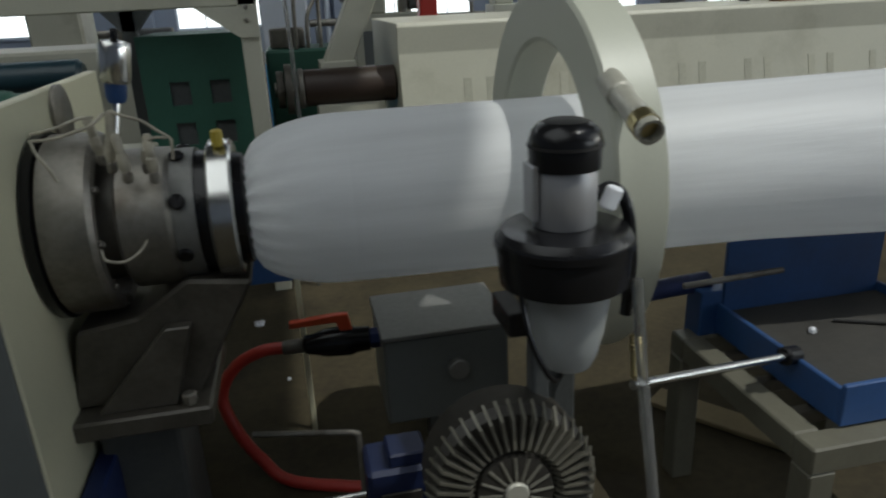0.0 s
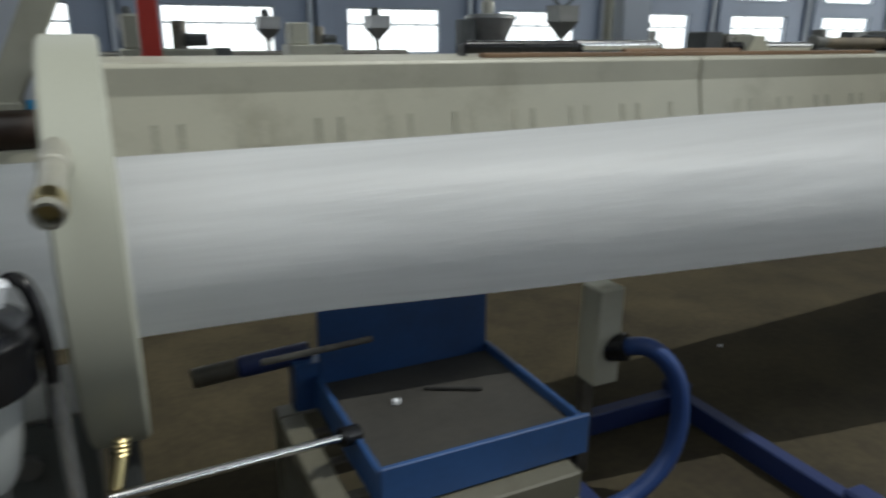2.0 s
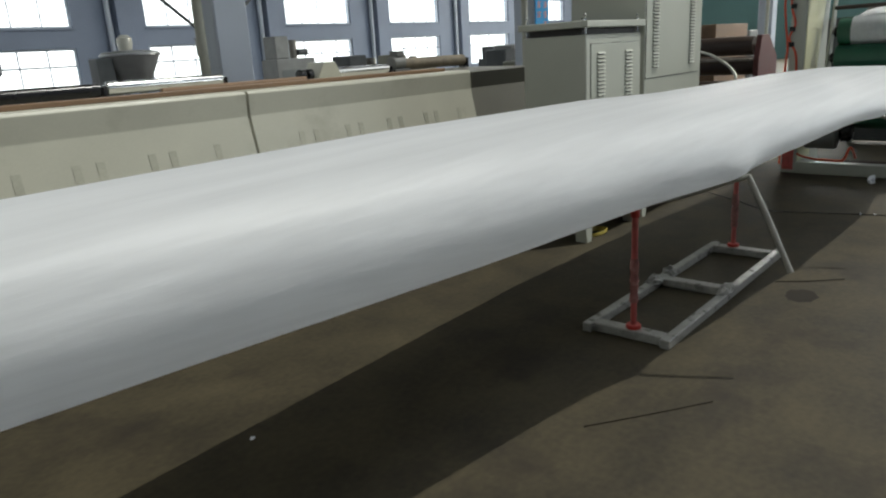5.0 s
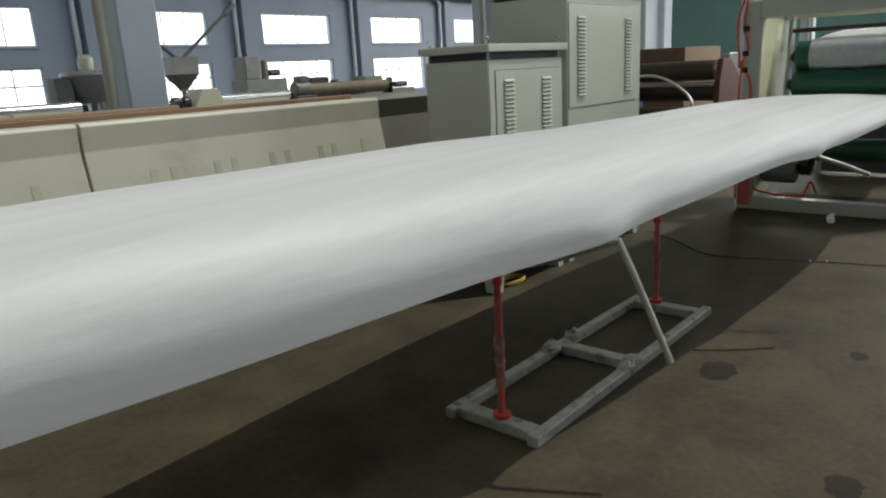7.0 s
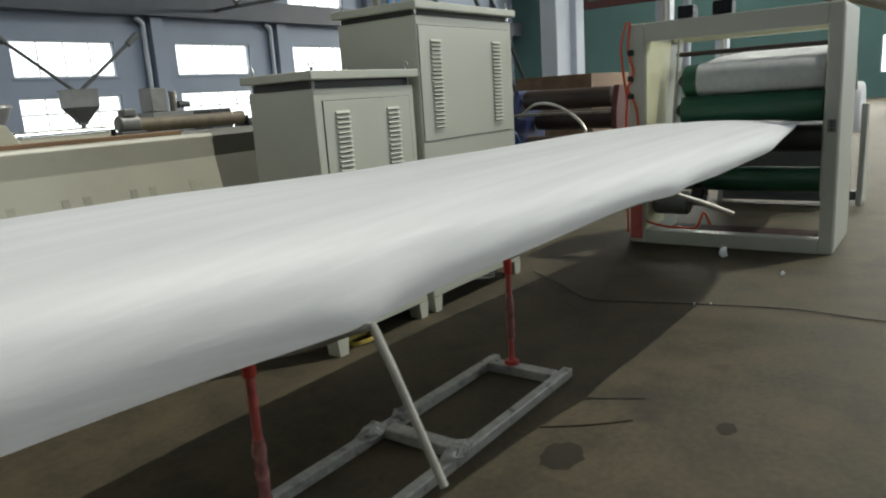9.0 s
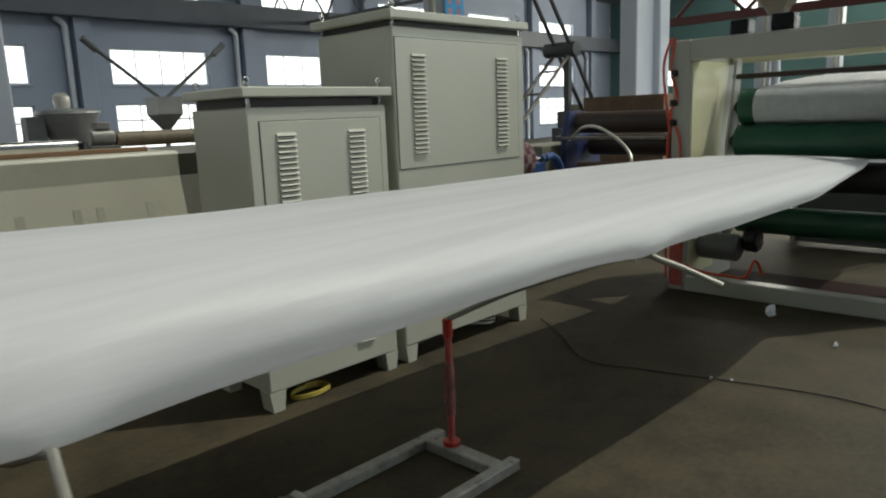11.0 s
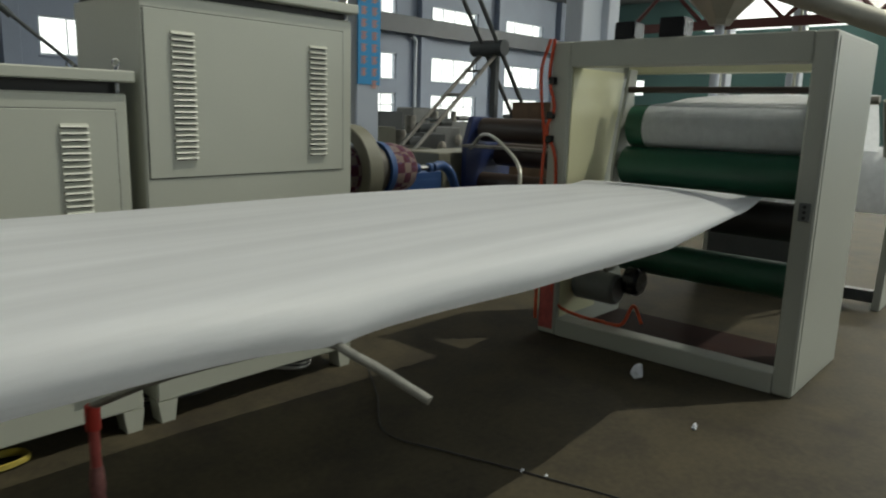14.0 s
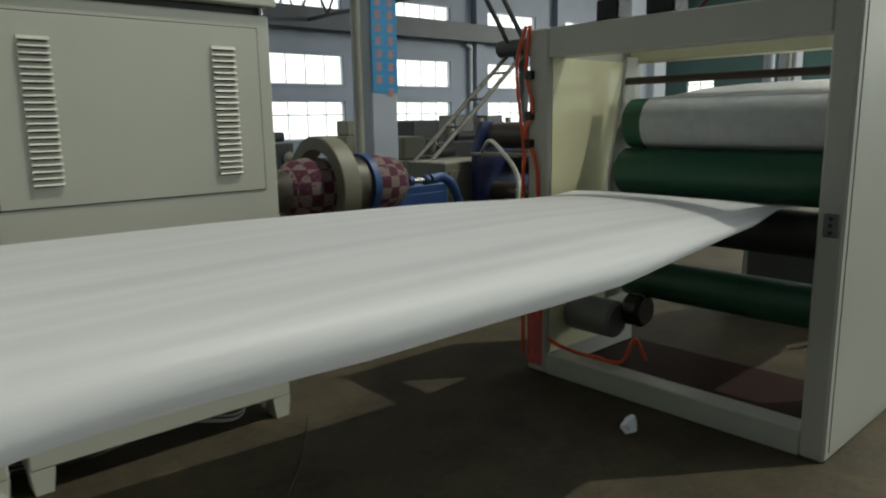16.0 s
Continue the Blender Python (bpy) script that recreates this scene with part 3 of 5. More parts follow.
# ---- window frames, pilasters, columns ----
def window(name, x0, z0, z1):
    t = thing(name, "bright steel-framed factory window with white panes", "window", (x0, Y1, z0), kind="structure")
    w, h = WIN_W, z1 - z0
    bm = bmesh.new()
    for a, b in (((0, 0), (w, 0.06)), ((0, h - 0.06), (w, h)), ((0, 0.06), (0.06, h - 0.06)), ((w - 0.06, 0.06), (w, h - 0.06))):
        box((x0 + a[0], Y1 + 0.08, z0 + a[1]), (x0 + b[0], Y1 + 0.16, z0 + b[1]), 0, bm)
    part("window_frame", bm, M_WHITEFRAME, t)
    n = 4
    for i in range(1, n):
        x = x0 + w * i / n
        part("mullion", box((x - 0.018, Y1 + 0.09, z0 + 0.06), (x + 0.018, Y1 + 0.15, z1 - 0.06), 0), M_WHITEFRAME, t)
    if h > 1.3:
        part("transom", box((x0 + 0.06, Y1 + 0.095, z0 + h * 0.62), (x0 + w - 0.06, Y1 + 0.145, z0 + h * 0.62 + 0.06), 0), M_WHITEFRAME, t)
    part("window_sill", box((x0 - 0.05, Y1 - 0.06, z0 - 0.06), (x0 + w + 0.05, Y1 - 0.002, z0), 0.005), M_WALL, t)
    return t


M_WHITEFRAME = material("white window steel", (0.62, 0.66, 0.72), 0.5, vary=0.05)
for k in range(N_WIN):
    for i, (lo, hi) in enumerate(WIN_ROWS):
        window("window_%d" % (k * 3 + i + 1), WIN_X + k * WIN_PITCH, lo, hi)
for k in range(N_WIN + 1):
    x = WIN_X + k * WIN_PITCH - (WIN_PITCH - WIN_W) / 2
    if X0 < x < X1:
        structure("pilaster_%d" % (k + 1), box((x + 0.10, Y1 - 0.35, 0), (x + 0.60, Y1 - 0.002, ROOF - 0.01), 0.01), M_WALL, "blue grey painted wall pilaster", "pilaster")
        structure("downpipe_%d" % (k + 1), pipe([(x - 0.1, Y1 - 0.14, 0), (x - 0.1, Y1 - 0.14, 3.0), (x - 0.1, Y1 - 0.14, 4.45), (x - 0.16, Y1 - 0.2, 4.75), (x - 0.42, Y1 - 0.2, 4.94)], 0.09, 12, 5), M_COLUMN, "pale grey rain pipe on the wall", "pipe", True)
for j, (a, b, lo, hi) in enumerate(EAST):
    t = thing("window_%d" % (N_WIN * 3 + 1 + j), "bright steel-framed window in the end wall", "window", (X1, a, lo), kind="structure")
    for y in (a, (a + b) / 2 - 0.03, b - 0.06):
        part("mullion", box((X1 + 0.08, y, lo), (X1 + 0.14, y + 0.06, hi), 0), M_WHITEFRAME, t)
    for z in (lo, (lo + hi) / 2, hi - 0.06):
        part("transom", box((X1 + 0.085, a + 0.06, z), (X1 + 0.135, b - 0.06, z + 0.06), 0), M_WHITEFRAME, t)
M_CRANE = material("dark grey blue steel", (0.085, 0.095, 0.115), 0.6, vary=0.2, scale=0.8)
structure("crane_rail", box((X0 + 0.01, Y1 - 0.75, 4.96), (X1 - 0.01, Y1 - 0.36, 5.74), 0.01), M_CRANE, "dark grey blue crane beam along the wall", "beam")

COL_Y = 7.3
for i, x in enumerate((-6.7, 0.0, 6.75, 13.09, 19.9, 26.5, 33.1)):
    if x == 19.9:
        structure("column_leg_5", box((18.7, COL_Y - 0.2, 0), (19.1, COL_Y + 0.2, ROOF - 0.01), 0.02), M_COLUMN, "pale blue white twin leg of the column", "column")
        structure("column_web_5", box((19.102, COL_Y - 0.06, 0), (19.678, COL_Y + 0.06, ROOF - 0.012), 0.0), M_COLUMN, "pale blue white web between the column legs", "column")
        structure("column_%d" % (i + 1), box((x - 0.22, COL_Y - 0.22, 0), (x + 0.22, COL_Y + 0.22, ROOF - 0.01), 0.02), M_COLUMN, "pale blue white concrete column", "column")
        continue
    structure("column_%d" % (i + 1), box((x - 0.22, COL_Y - 0.22, 0), (x + 0.22, COL_Y + 0.22, ROOF - 0.01), 0.02), M_COLUMN, "pale blue white concrete column", "column")
    structure("column_pipe_%d" % (i + 1), cyl((x - 0.34, COL_Y - 0.1, 0), (x - 0.34, COL_Y - 0.1, ROOF - 0.02), 0.055, 14), M_BEIGE, "cream pipe beside the column", "pipe", True)
    structure("column_base_%d" % (i + 1), box((x - 0.226, COL_Y - 0.226, 0), (x + 0.226, COL_Y + 0.226, 0.95), 0.02), M_SIGN, "blue painted foot of the column", "column base")
for y in (COL_Y,):
    structure("roof_beam", box((X0 + 0.02, y - 0.15, 6.6), (X1 - 0.02, y + 0.15, 7.2), 0.01), M_ROOF, "grey roof girder over the columns", "beam")
structure("red_beam", box((24, 4.0, 4.2), (40, 4.4, 4.8), 0.01), M_BEAM, "dark red crane girder", "beam")


def column_sign():
    t = thing("column_sign", "blue sign with two columns of orange characters", "sign", (13.09, COL_Y - 0.24, 1.95))
    part("board", box((12.88, COL_Y - 0.245, 1.88), (13.30, COL_Y - 0.225, 3.7), 0.003), M_SIGN, t)
    random.seed(4)
    for cx, z_low in ((12.99, 2.05), (13.19, 1.92)):
        z = 3.6
        while z > z_low:
            bm = bmesh.new()
            for q in range(4):
                dz = 0.018 + q * 0.028
                box((cx - 0.055, COL_Y - 0.2495, z - dz - 0.013), (cx + 0.055 - 0.03 * (q % 2), COL_Y - 0.2455, z - dz), 0, bm)
            box((cx - 0.008, COL_Y - 0.251, z - 0.12), (cx + 0.008, COL_Y - 0.2498, z - 0.01), 0, bm)
            part("character", bm, M_SIGNTEXT, t, "orange written character")
            z -= 0.165
    return t


column_sign()
pillar = thing("red_pillar", "dark red steel upright behind the trough", "pillar", (1.1, 5.75, 0))
part("shaft", box((1.03, 5.68, 0), (1.17, 5.82, 3.4), 0.01), M_RED, pillar)
part("foot_plate", box((0.95, 5.6, 0), (1.25, 5.9, 0.02), 0.003), M_RED, pillar)

# ---- extruder head and its machine ----
AY, AZ = 1.76, 1.025


def die_head():
    t = thing("extruder_die_head", "worn steel extruder die head with flanges and wiring", "die head", (-0.4, AY, 0))
    f = part("large_flange", lathe((-0.563, AY, AZ), (-0.45, AY, AZ), [(0, 0.205), (0.05, 0.212), (0.9, 0.212), (1.0, 0.203), (1.0, 0.178), (0.6, 0.17)], 56), M_STEEL, t, "wide tarnished steel flange", True)
    part("flange_rim", lathe((-0.585, AY, AZ), (-0.565, AY, AZ), [(0, 0.219), (1, 0.219)], 56), M_BLACK, f, "", True)
    # Neck takes the dark iron colour to paint the recess shadow behind the hub.
    part("hub_neck", lathe((-0.50, AY, AZ), (-0.415, AY, AZ), [(0, 0.14), (1, 0.14)], 40), M_CAST, t, "neck coloured dark for the shadow in the recess", True)
    part("hub", lathe((-0.42, AY, AZ), (-0.30, AY, AZ), [(0, 0.158), (0.06, 0.165), (0.9, 0.165), (1, 0.155)], 48), M_STEEL, t, "", True)
    part("hub_collar", lathe((-0.31, AY, AZ), (-0.25, AY, AZ), [(0, 0.15), (0.2, 0.158), (1, 0.158)], 48), M_GREYPART, t, "", True)
    part("dark_band", lathe((-0.262, AY, AZ), (-0.215, AY, AZ), [(0, 0.15), (1, 0.15)], 48), M_BLACK, t, "black band", True)
    part("chrome_ring", lathe((-0.222, AY, AZ), (-0.165, AY, AZ), [(0, 0.165), (0.1, 0.172), (0.9, 0.172), (1, 0.165)], 48), M_CHROME, t, "polished steel ring", True)
    part("die_lip", lathe((-0.168, AY, AZ), (-0.135, AY, AZ), [(0, 0.14), (0.7, 0.135), (1, 0.115)], 48), M_BLACK, t, "black die lip", True)
    for a in range(8):
        ang = 2 * math.pi * a / 8 + 0.35
        y, z = AY + 0.157 * math.cos(ang), AZ + 0.157 * math.sin(ang)
        part("bolt_hole", cyl((-0.285, y, z), (-0.285, y + 0.012 * math.cos(ang), z + 0.012 * math.sin(ang)), 0.018, 14), M_BLACK, t, "dark bolt hole", True)
    for a in range(10):
        ang = 2 * math.pi * a / 10
        y, z = AY + 0.19 * math.cos(ang), AZ + 0.19 * math.sin(ang)
        part("flange_bolt", cyl((-0.452, y, z), (-0.438, y, z), 0.009, 6), M_CAST, f, "dark hexagon bolt")
    for x, y, z0, z1, lean in ((-0.405, 1.62, 1.19, 1.30, 0.02), (-0.372, 1.60, 1.17, 1.255, -0.01), (-0.335, 1.63, 1.18, 1.245, 0.012), (-0.318, 1.60, 1.165, 1.235, 0.0), (-0.43, 1.66, 1.20, 1.285, -0.015)):
        c = part("connector", lathe((x, y, z0), (x + lean, y, z1), [(0, 0.008), (0.15, 0.012), (0.45, 0.012), (0.5, 0.009), (0.9, 0.010), (1, 0.006)], 12), M_CERAMIC, t, "stained white ceramic heater connector", True)
        part("ferrule", cyl((x, y, z0 - 0.022), (x, y, z0 + 0.004), 0.011, 8), M_STEEL, c, "", True)
    for pts in ([(-0.542, 1.60, 1.253), (-0.51, 1.60, 1.253), (-0.47, 1.60, 1.261), (-0.424, 1.60, 1.276), (-0.395, 1.61, 1.298)],
                [(-0.55, 1.63, 1.262), (-0.50, 1.62, 1.272), (-0.45, 1.62, 1.288), (-0.43, 1.65, 1.285)],
                [(-0.545, 1.60, 1.255), (-0.535, 1.59, 1.225), (-0.515, 1.575, 1.20), (-0.50, 1.57, 1.17)],
                [(-0.385, 1.62, 1.30), (-0.36, 1.60, 1.291), (-0.324, 1.60, 1.277), (-0.299, 1.60, 1.257), (-0.274, 1.60, 1.237), (-0.272, 1.60, 1.222), (-0.276, 1.61, 1.19)],
                [(-0.32, 1.60, 1.235), (-0.30, 1.59, 1.242), (-0.28, 1.60, 1.238)],
                [(-0.449, 1.575, 1.034), (-0.446, 1.565, 1.01), (-0.44, 1.56, 0.993), (-0.415, 1.565, 0.983), (-0.394, 1.575, 0.985), (-0.37, 1.59, 1.0), (-0.355, 1.60, 1.023)]):
        part("lead_wire", pipe(pts, 0.0035, 8), M_CERAMIC, t, "stained white insulated wire", True)
    g = part("pressure_sensor", cyl((-0.435, AY, AZ + 0.13), (-0.408, AY + 0.04, AZ + 0.275), 0.011, 14), M_CHROME, t, "chrome pressure sensor", True)
    part("sensor_collar", lathe((-0.408, AY + 0.04, AZ + 0.27), (-0.404, AY + 0.04, AZ + 0.315), [(0, 0.018), (0.3, 0.024), (1, 0.024)], 20), M_BLUE, g, "blue plastic collar", True)
    part("sensor_head", lathe((-0.404, AY + 0.04, AZ + 0.315), (-0.388, AY + 0.04, AZ + 0.41), [(0, 0.03), (0.1, 0.035), (0.85, 0.035), (0.95, 0.03), (1, 0.012)], 28), M_CHROME, g, "bright round sensor head", True)
    part("sensor_stub", cyl((-0.388, AY + 0.04, AZ + 0.41), (-0.386, AY + 0.04, AZ + 0.435), 0.01, 12), M_BLACK, g, "black cable stub", True)
    part("yellow_tap", cyl((-0.19, AY - 0.05, AZ + 0.165), (-0.19, AY - 0.05, AZ + 0.205), 0.014, 10), M_YELLOW, t, "yellow fitting", True)
    br = part("pedestal", prism([(-0.60, 0.60), (-0.31, 0.60), (-0.15, 0.88), (-0.30, 0.90), (-0.42, 0.82), (-0.56, 0.80)], "y", AY - 0.13, AY + 0.13, bevel=0.008), M_CAST, t, "oily cast iron pedestal")
    part("pedestal_plate", box((-0.67, AY - 0.2, 0.55), (-0.28, AY + 0.2, 0.60), 0.006), M_CAST, br)
    part("pedestal_rib", prism([(-0.54, 0.60), (-0.36, 0.60), (-0.30, 0.80), (-0.36, 0.80)], "y", AY - 0.17, AY - 0.132, bevel=0.004), M_CAST, br)
    for x in (-0.61, -0.33):
        part("bolt", cyl((x, AY - 0.17, 0.60), (x, AY - 0.17, 0.63), 0.018, 6), M_STEEL, br)
    part("column", box((-0.57, AY - 0.12, 0), (-0.38, AY + 0.12, 0.55), 0.01), M_SHADE, t, "dark base column")
    return t


die_head()


def extruder_body():
    t = thing("extruder_cabinet", "large ivory extruder housing, its shaded near side drawn as a grey sheet", "machine housing", (-1.4, 2.0, 0))
    part("housing", box((-2.4, 1.385, 0.0), (-0.622, 2.48, 1.12), 0.01), M_IVORY, t)
    part("front_plate", box((-0.62, 1.372, 0.0), (-0.59, 2.42, 1.325), 0.004), M_IVORY, t, "ivory front plate")
    # Grey sheet over the -y face gives the ivory its shaded tone.
    part("shaded_side", box((-1.6, 1.360, 0.06), (-0.594, 1.370, 1.22), 0.002), M_GREYBOX, t, "grey sheet for the shade on the near side")
    part("seal_plate", lathe((-0.589, 1.98, 1.255), (-0.578, 1.98, 1.255), [(0, 0.075), (0.8, 0.075), (1, 0.071)], 40), M_STEEL, t, "thin round steel plate", True)
    part("blue_foot", box((-0.585, 1.42, 0.28), (-0.535, 1.86, 0.46), 0.006), M_BLUEDARK, t, "blue base beam")
    return t


M_IVORY = material("ivory enamel", (0.62, 0.60, 0.43), 0.45, vary=0.05, scale=2)
extruder_body()


def motor(at, d, r, length, mat, label):
    p0 = Vector(at)
    p1 = p0 + Vector(d).normalized() * length
    t = thing("electric_motor", label, "motor", (p0.x, p0.y, p0.z - r))
    part("casing", lathe(p0, p1, [(0, r * 0.8), (0.06, r), (0.75, r), (0.78, r * 0.93), (1, r * 0.9)], 30), mat, t, "", True)
    part("coupling", lathe(p1, p1 + (p1 - p0) * 0.45, [(0, r * 0.45), (0.3, r * 0.45), (0.31, r * 0.6), (0.7, r * 0.6), (0.71, r * 0.35), (1, r * 0.3)], 24), M_BEIGE, t, "ivory coupling", True)
    ax, u, v = axis_frame(p0, p1)
    for i in range(14):
        a = 2 * math.pi * i / 14
        c = (u * math.cos(a) + v * math.sin(a))
        part("fin", pipe([p0 + (p1 - p0) * 0.1 + c * r, p0 + (p1 - p0) * 0.7 + c * r], r * 0.04, 4, 0), mat, t)
    return t


stand = thing("gearbox_bench", "ivory machine bench behind the die head", "machine bench", (-1.4, 3.0, 0))
part("bench_top", box((-2.6, 2.65, 0.86), (-0.6, 3.25, 0.95), 0.008), M_BEIGE, stand)
for x in (-2.5, -0.75):
    for y in (2.72, 3.12):
        part("leg", box((x, y, 0), (x + 0.07, y + 0.07, 0.86), 0.004), M_BEIGE, stand)
motor((-1.35, 2.95, 1.09), (1, 0, 0), 0.14, 0.42, M_GREENBOX, "dark green electric motor with an ivory coupling")


def green_cabinet():
    t = thing("green_cabinet", "dark green machine cabinet with four square openings", "cabinet", (-0.47, 4.2, 0))
    x0, x1, y0 = -0.75, -0.19, 3.92
    zs = (0.80, 0.92, 1.01, 1.13)
    xs = (-0.62, -0.52, -0.42, -0.32)
    bm = bmesh.new()
    box((x0, y0 + 0.03, 0.0), (x1, 4.5, 1.36), 0.01, bm)
    part("body", bm, M_GREENBOX, t)
    cut = [x0] + list(xs) + [x1]
    for a, b in ((0, zs[0]), (zs[1], zs[2]), (zs[3], 1.36)):
        part("front_sheet", box((x0, y0, a), (x1, y0 + 0.028, b), 0), M_GREENBOX, t, "green front sheet")
    for a, b in ((zs[0], zs[1]), (zs[2], zs[3])):
        for i in (0, 2, 4):
            part("front_bar", box((cut[i], y0, a), (cut[i + 1], y0 + 0.028, b), 0), M_GREENBOX, t)
    for a, b in ((zs[0], zs[1]), (zs[2], zs[3])):
        for i in (1, 3):
            part("recess", box((cut[i], y0 + 0.022, a), (cut[i + 1], y0 + 0.0295, b), 0), M_SHADE, t, "dark recess")
    return t


green_cabinet()


def gantry():
    t = thing("steel_gantry", "ivory welded steel gantry with gussets over the machine", "gantry", (-1.0, 3.75, 0))
    part("front_post", box((-0.22, 3.70, 0), (-0.13, 3.80, 1.62), 0.006), M_BEIGE, t)
    part("long_beam", box((-4.0, 3.70, 1.485), (-0.13, 3.80, 1.66), 0.006), M_BEIGE, t)
    part("gusset", prism([(-0.42, 1.485), (-0.13, 1.485), (-0.13, 1.34), (-0.22, 1.34)], "y", 3.685, 3.699), M_BEIGE, t)
    for x, z in ((-0.18, 1.42), (-0.18, 1.48), (-0.22, 1.55), (-0.16, 1.55)):
        part("bolt", cyl((x, 3.685, z), (x, 3.672, z), 0.012, 6), M_STEEL, t)
    part("rear_post", box((-0.86, 4.2, 0), (-0.78, 4.28, 1.52), 0.006), M_SHADE, t, "dark rear post")
    part("rear_gusset", prism([(-0.98, 1.52), (-0.66, 1.52), (-0.78, 1.38), (-0.86, 1.38)], "y", 4.2, 4.28), M_SHADE, t)
    part("cross_beam", box((-0.86, 3.80, 1.53), (-0.78, 4.28, 1.62), 0.004), M_BEIGE, t)
    return t


gantry()

shaft = thing("drive_roller", "dark brown drive roller feeding the trough", "roller", (0.3, 4.05, 0))
part("barrel", cyl((0.06, 4.05, 1.04), (0.565, 4.05, 1.04), 0.10, 32, 0.008), M_BROWNROLL, shaft, "", True)
part("end_ring", cyl((0.03, 4.05, 1.04), (0.06, 4.05, 1.04), 0.108, 32, 0.006), M_STEEL, shaft, "bright steel end ring", True)
part("stub", cyl((-0.1, 4.05, 1.04), (0.03, 4.05, 1.04), 0.04, 18), M_STEEL, shaft, "", True)
for x, rad in ((-0.02, 0.135), (-0.065, 0.10)):
    part("bearing_flange", cyl((x - 0.02, 4.05, 1.04), (x + 0.02, 4.05, 1.04), rad, 28, 0.004), M_CAST, shaft, "dark bearing flange", True)
part("cradle", box((0.12, 3.98, 0), (0.5, 4.12, 0.95), 0.008), M_BEIGE, shaft)

gear = thing("gear_unit", "dark green gear unit with small pipes behind the roller", "gear unit", (0.0, 4.75, 0))
part("casing", box((-0.14, 4.5, 0.0), (0.30, 5.0, 1.22), 0.015), M_GREENBOX, gear)
part("cap", cyl((0.0, 4.7, 1.22), (0.0, 4.7, 1.34), 0.11, 22, 0.01), M_CAST, gear, "dark round cap", True)
for x, y, z in ((0.12, 4.56, 1.5), (0.2, 4.6, 1.75), (0.05, 4.52, 1.62)):
    part("pipe", pipe([(x, y, 1.22), (x + 0.01, y, z - 0.1), (x + 0.06, y + 0.02, z)], 0.012, 8), M_STEEL, gear, "thin bent steel pipe", True)
sight = thing("sight_tube", "clear upright plastic sight tube beside the gantry post", "tube", (0.02, 3.72, 0))
part("tube", pipe([(0.015, 3.72, 0.0), (0.015, 3.72, 1.0), (0.005, 3.72, 1.5), (0.0, 3.72, 1.9)], 0.011, 10), M_HOSE, sight, "", True)
chute = thing("feed_chute", "sloping ivory chute above the drive roller", "chute", (0.4, 4.2, 0))
part("duct", prism([(0.18, 1.15), (0.34, 1.15), (0.72, 1.95), (0.56, 1.95)], "y", 4.1, 4.3, bevel=0.006), M_BEIGE, chute)
part("mouth", box((0.16, 4.08, 1.12), (0.36, 4.32, 1.17), 0.004), M_BEIGE, chute)

M_TANK = material("blue green tank paint", (0.018, 0.05, 0.065), 0.4, vary=0.2)
far = thing("rear_machine_bed", "ivory machine bed in the row behind", "machine bed", (-4, 6.1, 0))
part("bed", box((-7.5, 5.6, 0.0), (-0.9, 6.5, 1.235), 0.02), M_BEIGE, far)
part("blue_tank", cyl((-2.9, 5.45, 1.08), (-1.40, 5.45, 1.08), 0.105, 24, 0.03), M_TANK, far, "dark blue pressure tank", True)
for i in range(6):
    part("slot", box((-2.4 + i * 0.12, 5.592, 0.95), (-2.36 + i * 0.12, 5.6, 1.12), 0.002), M_SLOT, far)

# ---- air ring, loader and blower ----
def air_ring():
    cy, cz = 1.73, 1.05
    t = thing("air_ring", "large pale grey air ring round the foam tube", "air ring", (0.72, cy, 0))
    part("ring_body", lathe((0.60, cy, cz), (0.718, cy, cz), [(0, 0.34), (0, 0.455), (0.06, 0.465), (0.94, 0.465), (1, 0.455), (1, 0.34), (0.94, 0.33), (0.06, 0.33), (0, 0.34)], 72, cap=False), M_CABINET, t, "", True)
    part("foot", box((0.62, cy - 0.06, 0), (0.69, cy + 0.06, cz - 0.45), 0.008), M_SHADE, t, "dark foot")
    for a, mouth, r in ((222, (0.612, 1.17, 1.25), 0.024),):
        n0 = Vector((0.625, cy - 0.44 * math.cos(radians(38)), cz + 0.44 * math.sin(radians(38))))
        nz = part("nozzle", lathe(n0, mouth, [(0, r * 1.15), (0.3, r * 1.15), (0.32, r), (0.7, r), (0.72, r * 1.12), (1, r * 1.05), (1, r * 0.8), (0.75, r * 0.75)], 24, cap=True), M_GREYPIPE, t, "pale pipe nozzle with a metal rim", True)
        part("clip", lathe(Vector(n0).lerp(Vector(mouth), 0.78), Vector(n0).lerp(Vector(mouth), 0.92), [(0, r * 1.16), (1, r * 1.16)], 20), M_BRASS, nz, "brass hose clip", True)
    b = part("brass_fitting", cyl((0.66, 1.27, 0.755), (0.645, 1.235, 0.705), 0.012, 12), M_BRASS, t, "brass pipe fitting", True)
    part("fitting_thread", lathe((0.665, 1.28, 0.785), (0.66, 1.27, 0.75), [(i / 8, 0.013 + 0.003 * (i % 2)) for i in range(9)], 16), M_BRASS, b, "", True)
    part("pull_rod", pipe([(0.63, 1.22, 0.70), (1.16, 1.39, 0.60)], 0.011, 12, 0), M_CHROME, t, "bright steel rod", True)
    part("rod_end", cyl((1.12, 1.377, 0.608), (1.17, 1.393, 0.598), 0.024, 16), M_BLACK, t, "", True)
    return t


M_GREYPIPE = material("pale tarnished pipe", (0.42, 0.41, 0.35), 0.35, 0.3, vary=0.15)
M_CLEAR = material("milky translucent plastic", (0.38, 0.40, 0.40), 0.25, vary=0.06)
air_ring()


